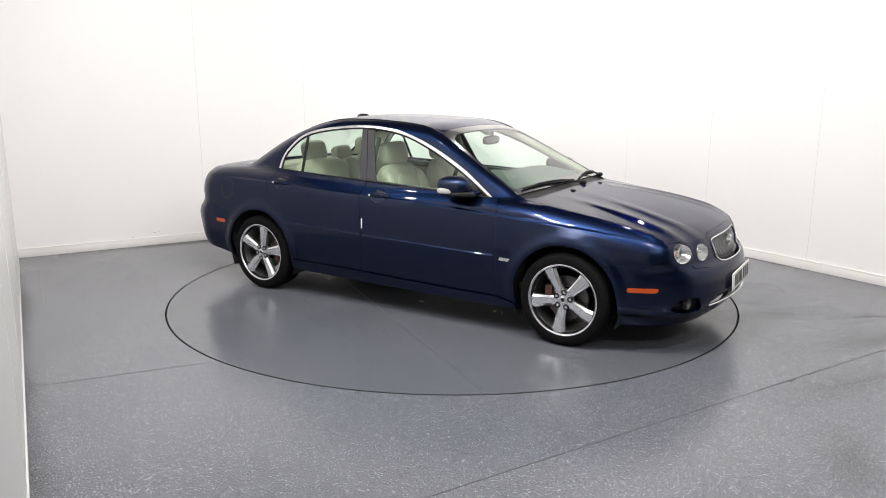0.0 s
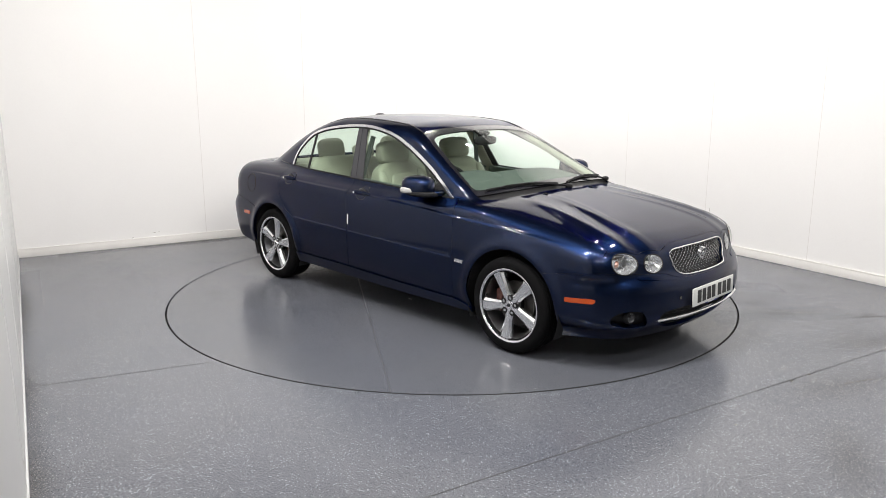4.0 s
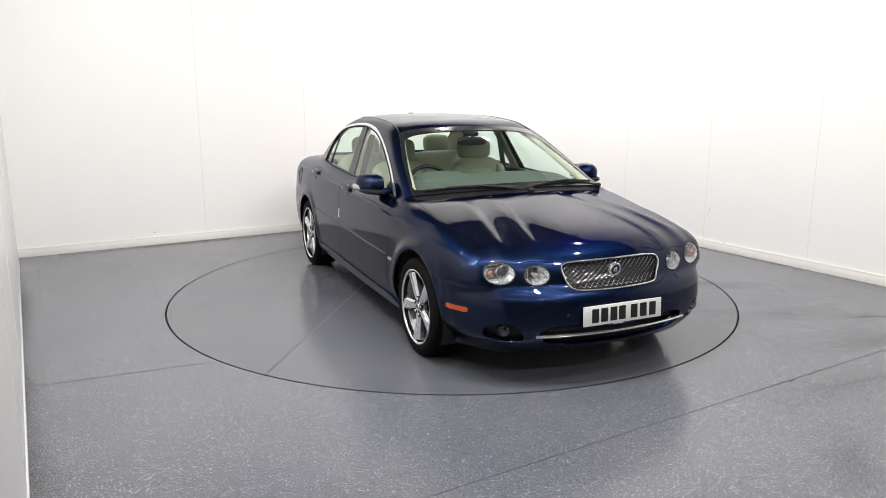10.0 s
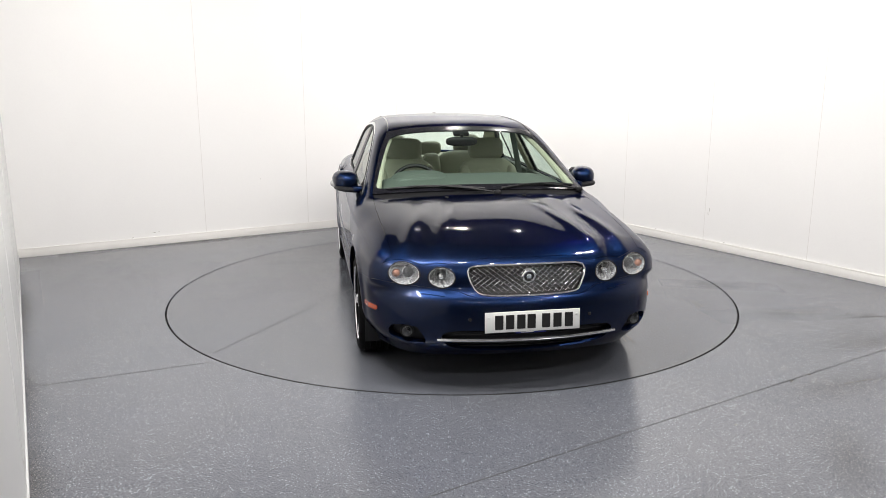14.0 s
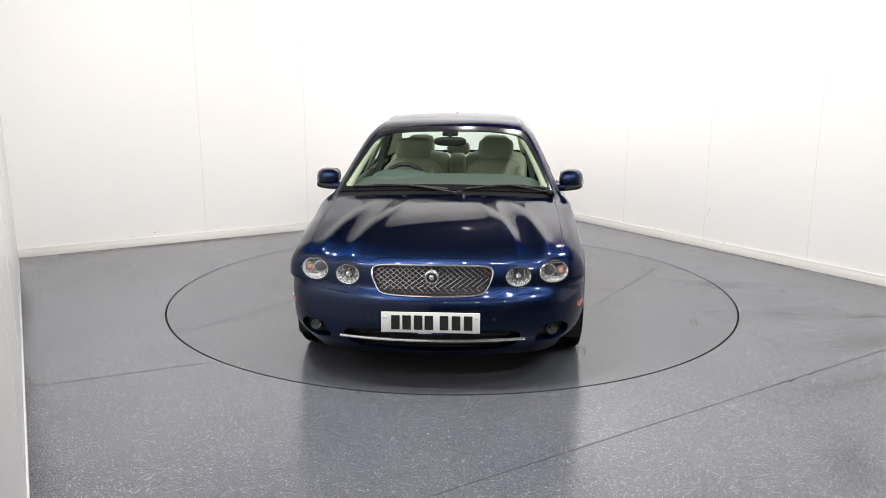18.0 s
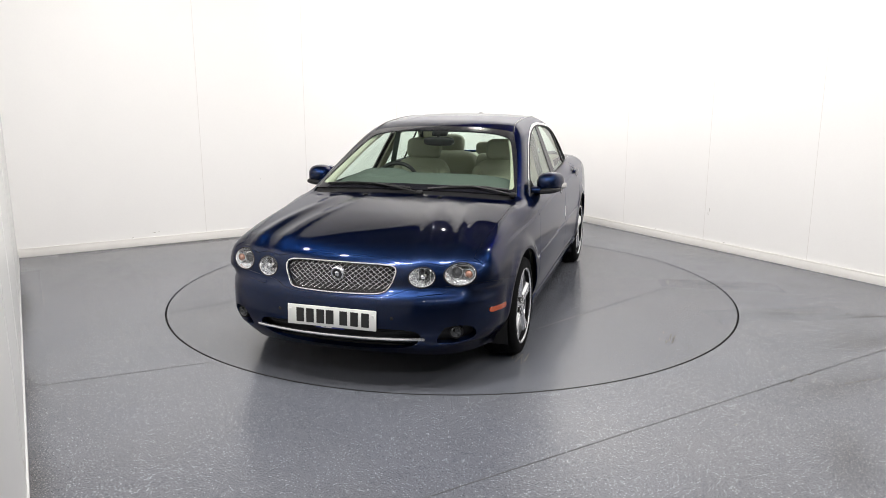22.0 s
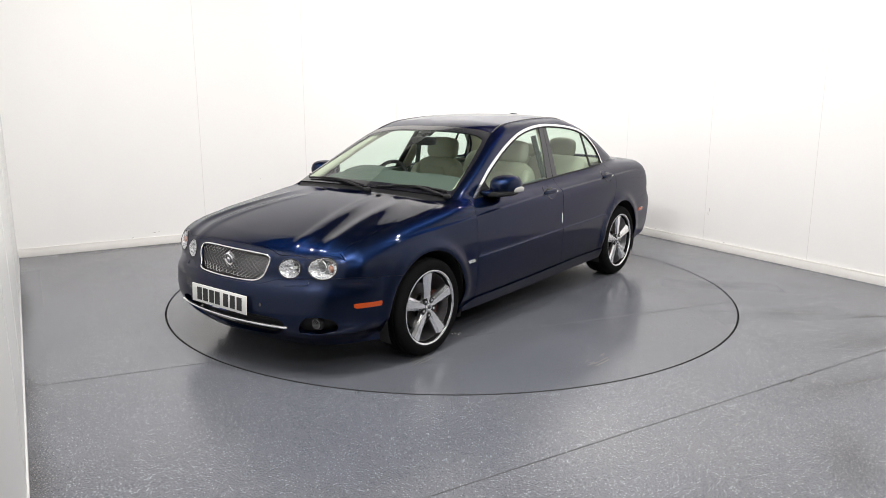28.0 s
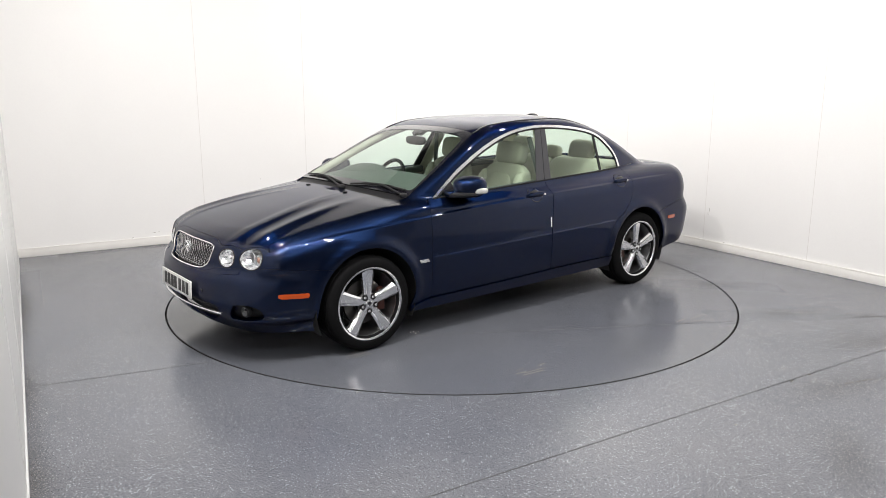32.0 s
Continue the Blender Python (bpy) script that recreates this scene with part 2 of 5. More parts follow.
def lathe(profile, seg=48, closed=False, at=None):
    """Turns a list of (radius, height) round the y axis; height runs along y."""
    bm = bmesh.new()
    rows = []
    for r, h in profile:
        rows.append([bm.verts.new((r * math.cos(a), h, r * math.sin(a))) for a in [2 * math.pi * j / seg for j in range(seg)]])
    pairs = list(zip(rows, rows[1:])) + ([(rows[-1], rows[0])] if closed else [])
    for r0, r1 in pairs:
        for j in range(seg):
            k = (j + 1) % seg
            bm.faces.new((r0[j], r0[k], r1[k], r1[j]))
    if at is not None:
        bmesh.ops.transform(bm, matrix=at, verts=bm.verts)
    return bm


def tube(points, radius, seg=8, closed=False, flat=1.0):
    """A round bar along a line of points."""
    bm = bmesh.new()
    pts = [Vector(p) for p in points]
    n = len(pts)
    rows = []
    for i, p in enumerate(pts):
        a = pts[(i - 1) % n] if closed or i else pts[0]
        b = pts[(i + 1) % n] if closed or i < n - 1 else pts[-1]
        d = (b - a).normalized()
        up = Vector((0, 0, 1)) if abs(d.z) < 0.9 else Vector((1, 0, 0))
        s = d.cross(up).normalized()
        u = s.cross(d)
        rows.append([bm.verts.new(p + radius * (flat * s * math.cos(t) + u * math.sin(t))) for t in [2 * math.pi * j / seg for j in range(seg)]])
    for r0, r1 in list(zip(rows, rows[1:])) + ([(rows[-1], rows[0])] if closed else []):
        for j in range(seg):
            k = (j + 1) % seg
            bm.faces.new((r0[j], r0[k], r1[k], r1[j]))
    if not closed:
        bm.faces.new(rows[0][::-1])
        bm.faces.new(rows[-1])
    return bm


def prism(outline, depth, at=None, bevel=0.0):
    """A plate cut to a 2D outline (x, z), depth along y."""
    bm = bmesh.new()
    f = bm.faces.new([bm.verts.new((x, 0, z)) for x, z in outline])
    g = bmesh.ops.extrude_face_region(bm, geom=[f])
    bmesh.ops.translate(bm, vec=(0, depth, 0), verts=[v for v in g["geom"] if isinstance(v, bmesh.types.BMVert)])
    if bevel:
        bmesh.ops.bevel(bm, geom=bm.edges[:], offset=bevel, segments=2, profile=0.5, affect="EDGES")
    if at is not None:
        bmesh.ops.transform(bm, matrix=at, verts=bm.verts)
    return bm


def spline(*knots):
    """A natural cubic through (x, y) knots; straight beyond its ends."""
    k = np.array(sorted(knots), float)
    x, y = k[:, 0], k[:, 1]
    n, h = len(x), np.diff(k[:, 0])
    A, r = np.eye(n), np.zeros(n)
    for i in range(1, n - 1):
        A[i, i - 1:i + 2] = h[i - 1], 2 * (h[i - 1] + h[i]), h[i]
        r[i] = 6 * ((y[i + 1] - y[i]) / h[i] - (y[i] - y[i - 1]) / h[i - 1])
    m = np.linalg.solve(A, r)

    def f(q):
        q = np.asarray(q, float)
        c = np.clip(q, x[0], x[-1])
        i = np.clip(np.searchsorted(x, c) - 1, 0, n - 2)
        a, b = (x[i + 1] - c) / h[i], (c - x[i]) / h[i]
        v = a * y[i] + b * y[i + 1] + ((a ** 3 - a) * m[i] + (b ** 3 - b) * m[i + 1]) * h[i] ** 2 / 6
        s0 = (y[1] - y[0]) / h[0] - h[0] * m[1] / 6
        s1 = (y[-1] - y[-2]) / h[-1] + h[-1] * m[-2] / 6
        return v + np.minimum(q - x[0], 0) * s0 + np.maximum(q - x[-1], 0) * s1

    return f


def step(v):
    v = np.clip(v, 0, 1)
    return v * v * (3 - 2 * v)


def rmax(a, b, k):
    """The greater of two distances, with the edge rounded to radius k."""
    return np.minimum(np.maximum(a, b), -k) + np.hypot(np.maximum(a + k, 0), np.maximum(b + k, 0))


def smin(a, b, k):
    h = np.maximum(k - np.abs(a - b), 0) / k
    return np.minimum(a, b) - h * h * k / 4


# ================= the room =================


def wall(name, a, b, height=WALL, thick=0.12, material=None):
    """An upright wall whose face runs from a to b, the room on its right-hand side."""
    a, b = Vector((*a, 0)), Vector((*b, 0))
    d = (b - a)
    n = Vector((-d.y, d.x, 0)).normalized() * thick
    up = Vector((0, 0, height))
    base = [a, b, b + n, a + n]
    v = [p for p in base] + [p + up for p in base]
    f = [(0, 1, 5, 4), (1, 2, 6, 5), (2, 3, 7, 6), (3, 0, 4, 7), (4, 5, 6, 7), (3, 2, 1, 0)]
    ob = link(name, v, f, material or M_WALL)
    tagged(ob, "white painted panelled studio wall", "wall", kind="structure")
    return ob


def strip_along(name, a, b, z0, z1, out, material, label, category="trim", kind="structure", bevel=0.004):
    a, b = Vector((*a, 0)), Vector((*b, 0))
    d = b - a
    n = Vector((d.y, -d.x, 0)).normalized()
    m = Matrix.Translation((a + b) / 2 + n * out / 2 + Vector((0, 0, (z0 + z1) / 2))) @ Matrix.Rotation(math.atan2(d.y, d.x), 4, "Z")
    bm = box(d.length, out, z1 - z0, bevel)
    ob = part(name, bm, material, smooth=bevel > 0)
    ob.matrix_world = m
    return tagged(ob, label, category, kind=kind)


W_CORNER = (-4.31, 1.08)
W_LEFTEND = (-0.546, -5.353)
W_APEX = Vector((1.016, 4.299))
NORTH_DIR, EAST_DIR = Vector((0.8558, 0.5172)).normalized(), Vector((0.5352, -0.8447)).normalized()
COVE = 0.76
W_BACK, W_RIGHT = W_APEX - NORTH_DIR * COVE, W_APEX + EAST_DIR * COVE
W_RIGHTEND = W_APEX + EAST_DIR * 9.5
SKIRT_LABEL, BEAD_LABEL = "scuffed white skirting board along the wall", "white bead on top of the skirting"
for nm, a, b in (("wall_north", W_CORNER, W_BACK), ("wall_east", W_RIGHT, W_RIGHTEND)):
    wall(nm, a, b)
    strip_along("baseboard", a, b, 0.0, 0.082, 0.014, M_SKIRT, SKIRT_LABEL, "baseboard")
    strip_along("trim", a, b, 0.082, 0.090, 0.017, M_SKIRT, BEAD_LABEL, "trim")
ob = wall("wall_west", W_LEFTEND, W_CORNER, material=M_WESTWALL)
tagged(ob, "pale grey glossy side wall of ribbed panels")
strip_along("baseboard", W_LEFTEND, W_CORNER, 0.0, 0.03, 0.010, M_WESTEDGE, "low white skirting along the side wall", "baseboard")


def cove(name, z0, z1, out, thick, material, n=28):
    """A curved upright band round the room's far corner: out is how far its face stands before the wall, thick its depth."""
    pts = []
    for k in range(n + 1):
        t = k / n
        pts.append((W_BACK * (1 - t) ** 2 + W_APEX * (2 * t * (1 - t)) + W_RIGHT * t * t, (NORTH_DIR * (1 - t) + EAST_DIR * t).normalized()))
    v, f = [], []
    for p, d in pts:
        inward = Vector((d.y, -d.x))
        a, b = p + inward * out, p + inward * (out - thick)
        v += [(a.x, a.y, z0), (a.x, a.y, z1), (b.x, b.y, z1), (b.x, b.y, z0)]
    for k in range(n):
        f += [(4 * k + i, 4 * k + 4 + i, 4 * k + 4 + (i + 1) % 4, 4 * k + (i + 1) % 4) for i in range(4)]
    f += [(3, 2, 1, 0), tuple(4 * n + i for i in range(4))]
    ob = link(name, v, f, material)
    me = ob.data
    for pf in me.polygons[:-2]:
        pf.use_smooth = abs(pf.normal.z) < 0.5
    bm = bmesh.new()
    bm.from_mesh(me)
    bmesh.ops.recalc_face_normals(bm, faces=bm.faces)
    for e in bm.edges:
        e.smooth = e.calc_face_angle(0) < radians(30)
    bm.to_mesh(me)
    bm.free()
    return ob


tagged(cove("wall_corner", 0.0, WALL, 0.0, 0.12, M_WALL), "white curved corner panel of the studio wall", "wall", kind="structure")
tagged(cove("baseboard", 0.0, 0.082, 0.014, 0.013, M_SKIRT), SKIRT_LABEL, "baseboard", kind="structure")
tagged(cove("trim", 0.082, 0.090, 0.017, 0.016, M_SKIRT), BEAD_LABEL, "trim", kind="structure")


def joint(a, b, dist, material=None, wide=0.006, proud=0.0006, z0=0.092):
    """A narrow upright joint strip on the wall face, dist metres from a towards b."""
    a, b = Vector((*a, 0)), Vector((*b, 0))
    d = (b - a).normalized()
    p, q = a + d * (dist - wide / 2), a + d * (dist + wide / 2)
    strip_along("trim", p.xy, q.xy, z0, WALL, proud, material or M_JOINT, "white upright joint strip between wall panels", "trim", bevel=0)


NORTH_LENGTH = (W_APEX - Vector(W_CORNER)).length
for k in (1.985, 3.183, 4.38):
    joint(W_CORNER, W_APEX, NORTH_LENGTH - k)
for k in (1.935, 3.10, 4.275, 5.45, 6.62, 7.79):
    joint(W_APEX, W_RIGHTEND, k)
WEST_LENGTH = (Vector(W_CORNER) - Vector(W_LEFTEND)).length
for k in (1.0, 2.25, 3.83, 5.05):
    joint(W_LEFTEND, W_CORNER, WEST_LENGTH - k, M_WESTRIB, 0.006, 0.002, 0.03)

# unseen walls of a darker hall, added to close the place and tone reflections
BACK = [(6.16, -3.8), (7.0, -9.5), (-7.0, -9.5), (-8.9, 0.0), (-8.9, 5.9), (8.9, 5.9), (8.9, -3.0), (6.16, -3.8)]
for k, (a, b) in enumerate(zip(BACK, BACK[1:])):
    ob = wall("wall_hall_%d" % (k + 1), a, b, height=CEILING, material=M_DARKWALL)
    tagged(ob, "unseen plain pale grey wall closing off the hall", "wall", kind="structure")
ob = link("ceiling", [(-9, -11, CEILING), (9, -11, CEILING), (9, 6, CEILING), (-9, 6, CEILING), (-9, -11, CEILING + 0.1), (9, -11, CEILING + 0.1), (9, 6, CEILING + 0.1), (-9, 6, CEILING + 0.1)],
          [(3, 2, 1, 0), (4, 5, 6, 7), (0, 1, 5, 4), (1, 2, 6, 5), (2, 3, 7, 6), (3, 0, 4, 7)], M_CEIL)
tagged(ob, "plain dark ceiling boards", "ceiling", kind="structure")

TABLE_R, GAP = 2.262, 0.011


def ring_sheet(r0, outer, seg=160):
    """A flat sheet from a round hole out to a square."""
    v, f = [], []
    rings = [(r0, -0.05), (r0, 0.0), (2.6, 0.0), (3.4, 0.0), (5.0, 0.0)]
    for r, z in rings:
        v += [(r * math.cos(2 * math.pi * j / seg), r * math.sin(2 * math.pi * j / seg), z) for j in range(seg)]
    v += [(outer * c / max(abs(c), abs(s)), outer * s / max(abs(c), abs(s)), 0) for c, s in [(math.cos(2 * math.pi * j / seg), math.sin(2 * math.pi * j / seg)) for j in range(seg)]]
    for i in range(len(rings)):
        for j in range(seg):
            k = (j + 1) % seg
            f.append((i * seg + j, (i + 1) * seg + j, (i + 1) * seg + k, i * seg + k))
    return v, f


v, f = ring_sheet(TABLE_R + GAP, 12.0)
ob = link("floor", v, f, M_FLOOR)
tagged(ob, "grey speckled safety vinyl floor with scuffs", "floor", kind="structure")
ob = link("floor_pit", [(-2.5, -2.5, -0.045), (2.5, -2.5, -0.045), (2.5, 2.5, -0.045), (-2.5, 2.5, -0.045)], [(0, 1, 2, 3)], M_UNDER)
tagged(ob, "black recess under the turning disc", "recess", kind="structure")

turntable = new("turntable")
tagged(turntable, "round grey vinyl turntable set flush in the floor", "turntable")
seg = 160
v = [(0, 0, 0)]
for r, z in ((0.8, 0.0), (1.6, 0.0), (TABLE_R - 0.003, 0.0), (TABLE_R, -0.003), (TABLE_R, -0.04)):
    v += [(r * math.cos(2 * math.pi * j / seg), r * math.sin(2 * math.pi * j / seg), z) for j in range(seg)]
f = [(0, 1 + j, 1 + (j + 1) % seg) for j in range(seg)]
for i in range(2):
    f += [(1 + i * seg + j, 1 + (i + 1) * seg + j, 1 + (i + 1) * seg + (j + 1) % seg, 1 + i * seg + (j + 1) % seg) for j in range(seg)]
link("disc", v, f, M_TABLE, turntable, label="worn grey vinyl disc")
# rim coloured black: the gap's shade is in its colour, no lit edge shows
f = [(i * seg + j, (i + 1) * seg + j, (i + 1) * seg + (j + 1) % seg, i * seg + (j + 1) % seg) for i in range(2) for j in range(seg)]
link("disc_edge", v[1 + 2 * seg:], f, M_UNDER, turntable, label="black edge of the disc")


def seam_line(name, a, b, width, parent=None, material=None, high=0.0012):
    a, b = Vector((*a, 0)), Vector((*b, 0))
    d = b - a
    ob = part(name, box(d.length, width, high, 0.0003, 1), material or M_SEAM, parent, smooth=False)
    ob.matrix_basis = Matrix.Translation((a + b) / 2 + Vector((0, 0, high / 2 + 0.0002))) @ Matrix.Rotation(math.atan2(d.y, d.x), 4, "Z")
    return ob


seam_line("seam", (1.345, -1.81), (-0.9, -0.30), 0.0045, turntable)
seam_line("seam", (-1.02, 2.01), (1.0, 0.83), 0.0045, turntable)
for a, b in (((4.4, -0.50), (-1.3, -4.06)), ((-2.33, -2.165), (-1.45, -1.77))):
    tagged(seam_line("floor_seam", a, b, 0.0045), "dark welded seam across the vinyl floor", "seam", kind="structure")
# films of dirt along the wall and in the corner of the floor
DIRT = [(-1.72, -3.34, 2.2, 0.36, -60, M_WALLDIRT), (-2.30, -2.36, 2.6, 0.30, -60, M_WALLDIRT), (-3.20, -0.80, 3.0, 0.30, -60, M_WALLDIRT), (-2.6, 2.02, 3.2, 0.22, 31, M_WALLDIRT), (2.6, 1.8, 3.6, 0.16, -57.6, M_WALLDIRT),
        (2.75, -1.35, 1.5, 0.6, 20, M_DUST), (2.45, -0.75, 1.1, 0.35, 8, M_DUST), (2.2, -2.1, 1.7, 0.55, 30, M_DUST), (1.80, -2.95, 1.3, 0.40, 72, M_DUST), (2.3, 0.1, 1.0, 0.3, -10, M_DUST)]
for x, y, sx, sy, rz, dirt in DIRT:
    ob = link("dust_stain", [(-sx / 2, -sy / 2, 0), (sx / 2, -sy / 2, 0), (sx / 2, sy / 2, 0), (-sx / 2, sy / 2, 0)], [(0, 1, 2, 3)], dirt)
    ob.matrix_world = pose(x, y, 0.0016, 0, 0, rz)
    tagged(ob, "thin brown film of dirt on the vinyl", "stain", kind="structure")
# small scuffs on the walls: distance from the far corner, height, length, lean
M_MARK = plain("grey_scuff", (0.34, 0.32, 0.29), 0.6)
NORTH_MARKS = [(4.93, 0.133, 0.030, 4), (4.88, 0.136, 0.018, -3), (3.74, 0.642, 0.010, 20), (5.15, 0.097, 0.022, 10)]
EAST_MARKS = [(3.157, 0.408, 0.042, 85), (3.14, 0.37, 0.030, 80), (3.36, 0.098, 0.020, 5), (2.44, 0.10, 0.015, 0)]
for rows, d, side in ((NORTH_MARKS, -NORTH_DIR, -1), (EAST_MARKS, EAST_DIR, 1)):
    for dist, z, ln, lean in rows:
        p = W_APEX + d * dist
        inward = Vector((NORTH_DIR.y, -NORTH_DIR.x)) if side < 0 else Vector((EAST_DIR.y, -EAST_DIR.x))
        ob = part("wall_mark", box(ln, 0.0008, 0.004, 0.0002, 1), M_MARK, smooth=False)
        ob.matrix_world = Matrix.Translation((p.x + inward.x * 0.0006, p.y + inward.y * 0.0006, z)) @ Matrix.Rotation(math.atan2(d.y, d.x), 4, "Z") @ Matrix.Rotation(radians(lean), 4, "Y")
        tagged(ob, "small grey scuff on the white wall", "scuff", kind="structure")
# dark rubber streaks on the floor beside the disc
rnd = random.Random(21)
for cx, cy, n, spread, ang in ((2.36, -0.43, 4, 0.16, 8), (2.65, -0.66, 6, 0.20, 4), (3.0, -0.78, 8, 0.16, 6), (2.41, -2.0, 2, 0.10, 26)):
    for k in range(n):
        a, ln = radians(ang + rnd.uniform(-12, 12)), rnd.uniform(0.03, 0.12)
        x, y = cx + rnd.uniform(-spread, spread), cy + rnd.uniform(-0.05, 0.05)
        ob = seam_line("floor_scuff", (x - ln * math.cos(a), y - ln * math.sin(a)), (x + ln * math.cos(a), y + ln * math.sin(a)), rnd.uniform(0.002, 0.006), None, M_BROWN, 0.0004)
        tagged(ob, "dark rubber streak on the vinyl floor", "scuff", kind="structure")
# crumbs and grit lying on the disc and floor
rnd = random.Random(9)
for cx, cy, n in ((0.961, 0.783, 5), (1.098, 0.52, 3), (0.69, -0.416, 5), (0.053, -0.493, 3)):
    for k in range(n):
        r = rnd.uniform(0.003, 0.008)
        part("crumb", pillow(r * 2.2, r * 1.3, r, 2.2, at=pose(cx + rnd.uniform(-0.05, 0.05), cy + rnd.uniform(-0.03, 0.03), r * 0.5, 0, 0, rnd.uniform(0, 180)), rows=5, cols=8), M_SKIRT if k % 2 else M_STRIP, turntable, "pale crumb of grit")
for x, y in ((2.777, -0.036), (2.958, -0.726), (1.42, -2.622), (1.95, -2.05), (2.1, -1.95), (2.6, -1.55)):
    r = rnd.uniform(0.004, 0.008)
    tagged(part("leaf_crumb", pillow(r * 2.6, r * 1.6, r, 2.2, at=pose(x, y, r * 0.5, 0, 0, rnd.uniform(0, 180)), rows=5, cols=8), M_BROWN), "tiny dark crumb lying on the floor", "crumb")
# tyre scuffs on the disc where cars stand
rnd = random.Random(5)
for cx, cy in ((-0.78, 1.8), (0.80, 1.77), (-1.2, -1.5), (1.55, 0.9)):
    for k in range(5):
        a = rnd.uniform(-0.09, 0.09)
        L = rnd.uniform(0.05, 0.16)
        x, y = cx + rnd.uniform(-0.10, 0.10), cy + k * 0.022 - 0.05
        seam_line("scuff_mark", (x - L / 2, y - a * L), (x + L / 2, y + a * L), rnd.uniform(0.004, 0.011), turntable, M_BROWN, 0.0006)

for x, y, w, aim in SPOTS:
    lampset = new("spotlight")
    tagged(lampset, "small dark lit spotlight, out of view, hanging on a stem", "spotlight", group="spotlights")
    lampset.matrix_basis = pose(x, y, CEILING)
    part("ceiling_plate", lathe([(0.0, 0.0), (0.05, 0.0), (0.05, 0.012), (0.0, 0.014)], 24, at=Matrix.Rotation(radians(-90), 4, "X")), M_LAMPBODY, lampset)
    part("stem", tube([(0, 0, -0.01), (0, 0, LAMP_Z + 0.04 - CEILING)], 0.009, 8), M_LAMPBODY, lampset)
    at = Matrix.Translation((-x, -y, -CEILING)) @ look((x, y, LAMP_Z), aim) @ Matrix.Rotation(radians(-90), 4, "X")
    part("can", lathe([(0.0, -0.08), (0.05, -0.07), (0.062, 0.02), (0.068, 0.06), (0.062, 0.062), (0.056, 0.03)], 28, at=at), M_LAMPBODY, lampset)
    part("diffuser", lathe([(0.0, 0.034), (0.05, 0.034), (0.056, 0.030)], 28, at=at), M_LIGHT, lampset)
    d = (Vector(aim) - Vector((x, y, LAMP_Z))).normalized()
    area_lamp("spot_lamp", *(Vector((x, y, LAMP_Z)) + d * 0.072), 0.10, 0.10, w * LAMP_SCALE, aim)

# ================= the car: shape of its skin =================
# x forward, y to its left, z up; the axles are at x = +-1.355
AXLE, HUB, WHEEL_Z = 1.355, 0.318, 0.3095
half_width = spline((-2.4, 0.78), (-2.1, 0.835), (-1.8, 0.868), (-1.355, 0.892), (-0.6, 0.9), (0.0, 0.902), (0.7, 0.9), (1.1, 0.893), (1.355, 0.887), (1.7, 0.868), (2.0, 0.835), (2.3, 0.79))
tuck = spline((0.15, 0.075), (0.22, 0.05), (0.3, 0.022), (0.45, 0.004), (0.58, 0.0), (0.7, 0.003), (0.82, 0.014), (0.88, 0.027), (0.93, 0.055), (0.98, 0.10), (1.05, 0.19))
deck = spline((-2.45, 0.90), (-2.25, 0.965), (-2.05, 1.0), (-1.8, 1.018), (-1.5, 1.02), (-1.0, 0.995), (0.0, 0.95), (0.8, 0.955), (1.05, 0.945), (1.3, 0.918), (1.6, 0.872), (1.85, 0.818), (2.02, 0.768), (2.12, 0.728), (2.25, 0.65))
nose = spline((0.12, 2.06), (0.2, 2.155), (0.28, 2.230), (0.36, 2.259), (0.45, 2.257), (0.512, 2.247), (0.545, 2.226), (0.575, 2.192), (0.61, 2.180), (0.67, 2.172), (0.72, 2.158), (0.76, 2.115), (0.82, 2.03))
tail = spline((0.15, 2.2), (0.22, 2.28), (0.35, 2.375), (0.5, 2.412), (0.62, 2.40), (0.68, 2.345), (0.75, 2.345), (0.88, 2.32), (0.96, 2.27))
shoulder = spline((-2.3, 0.90), (-1.6, 0.905), (-0.84, 0.886), (0.0, 0.86), (0.67, 0.828), (1.1, 0.798), (1.6, 0.76), (1.95, 0.715))
rub = spline((-1.2, 0.602), (-0.58, 0.589), (0.64, 0.558), (1.0, 0.55))


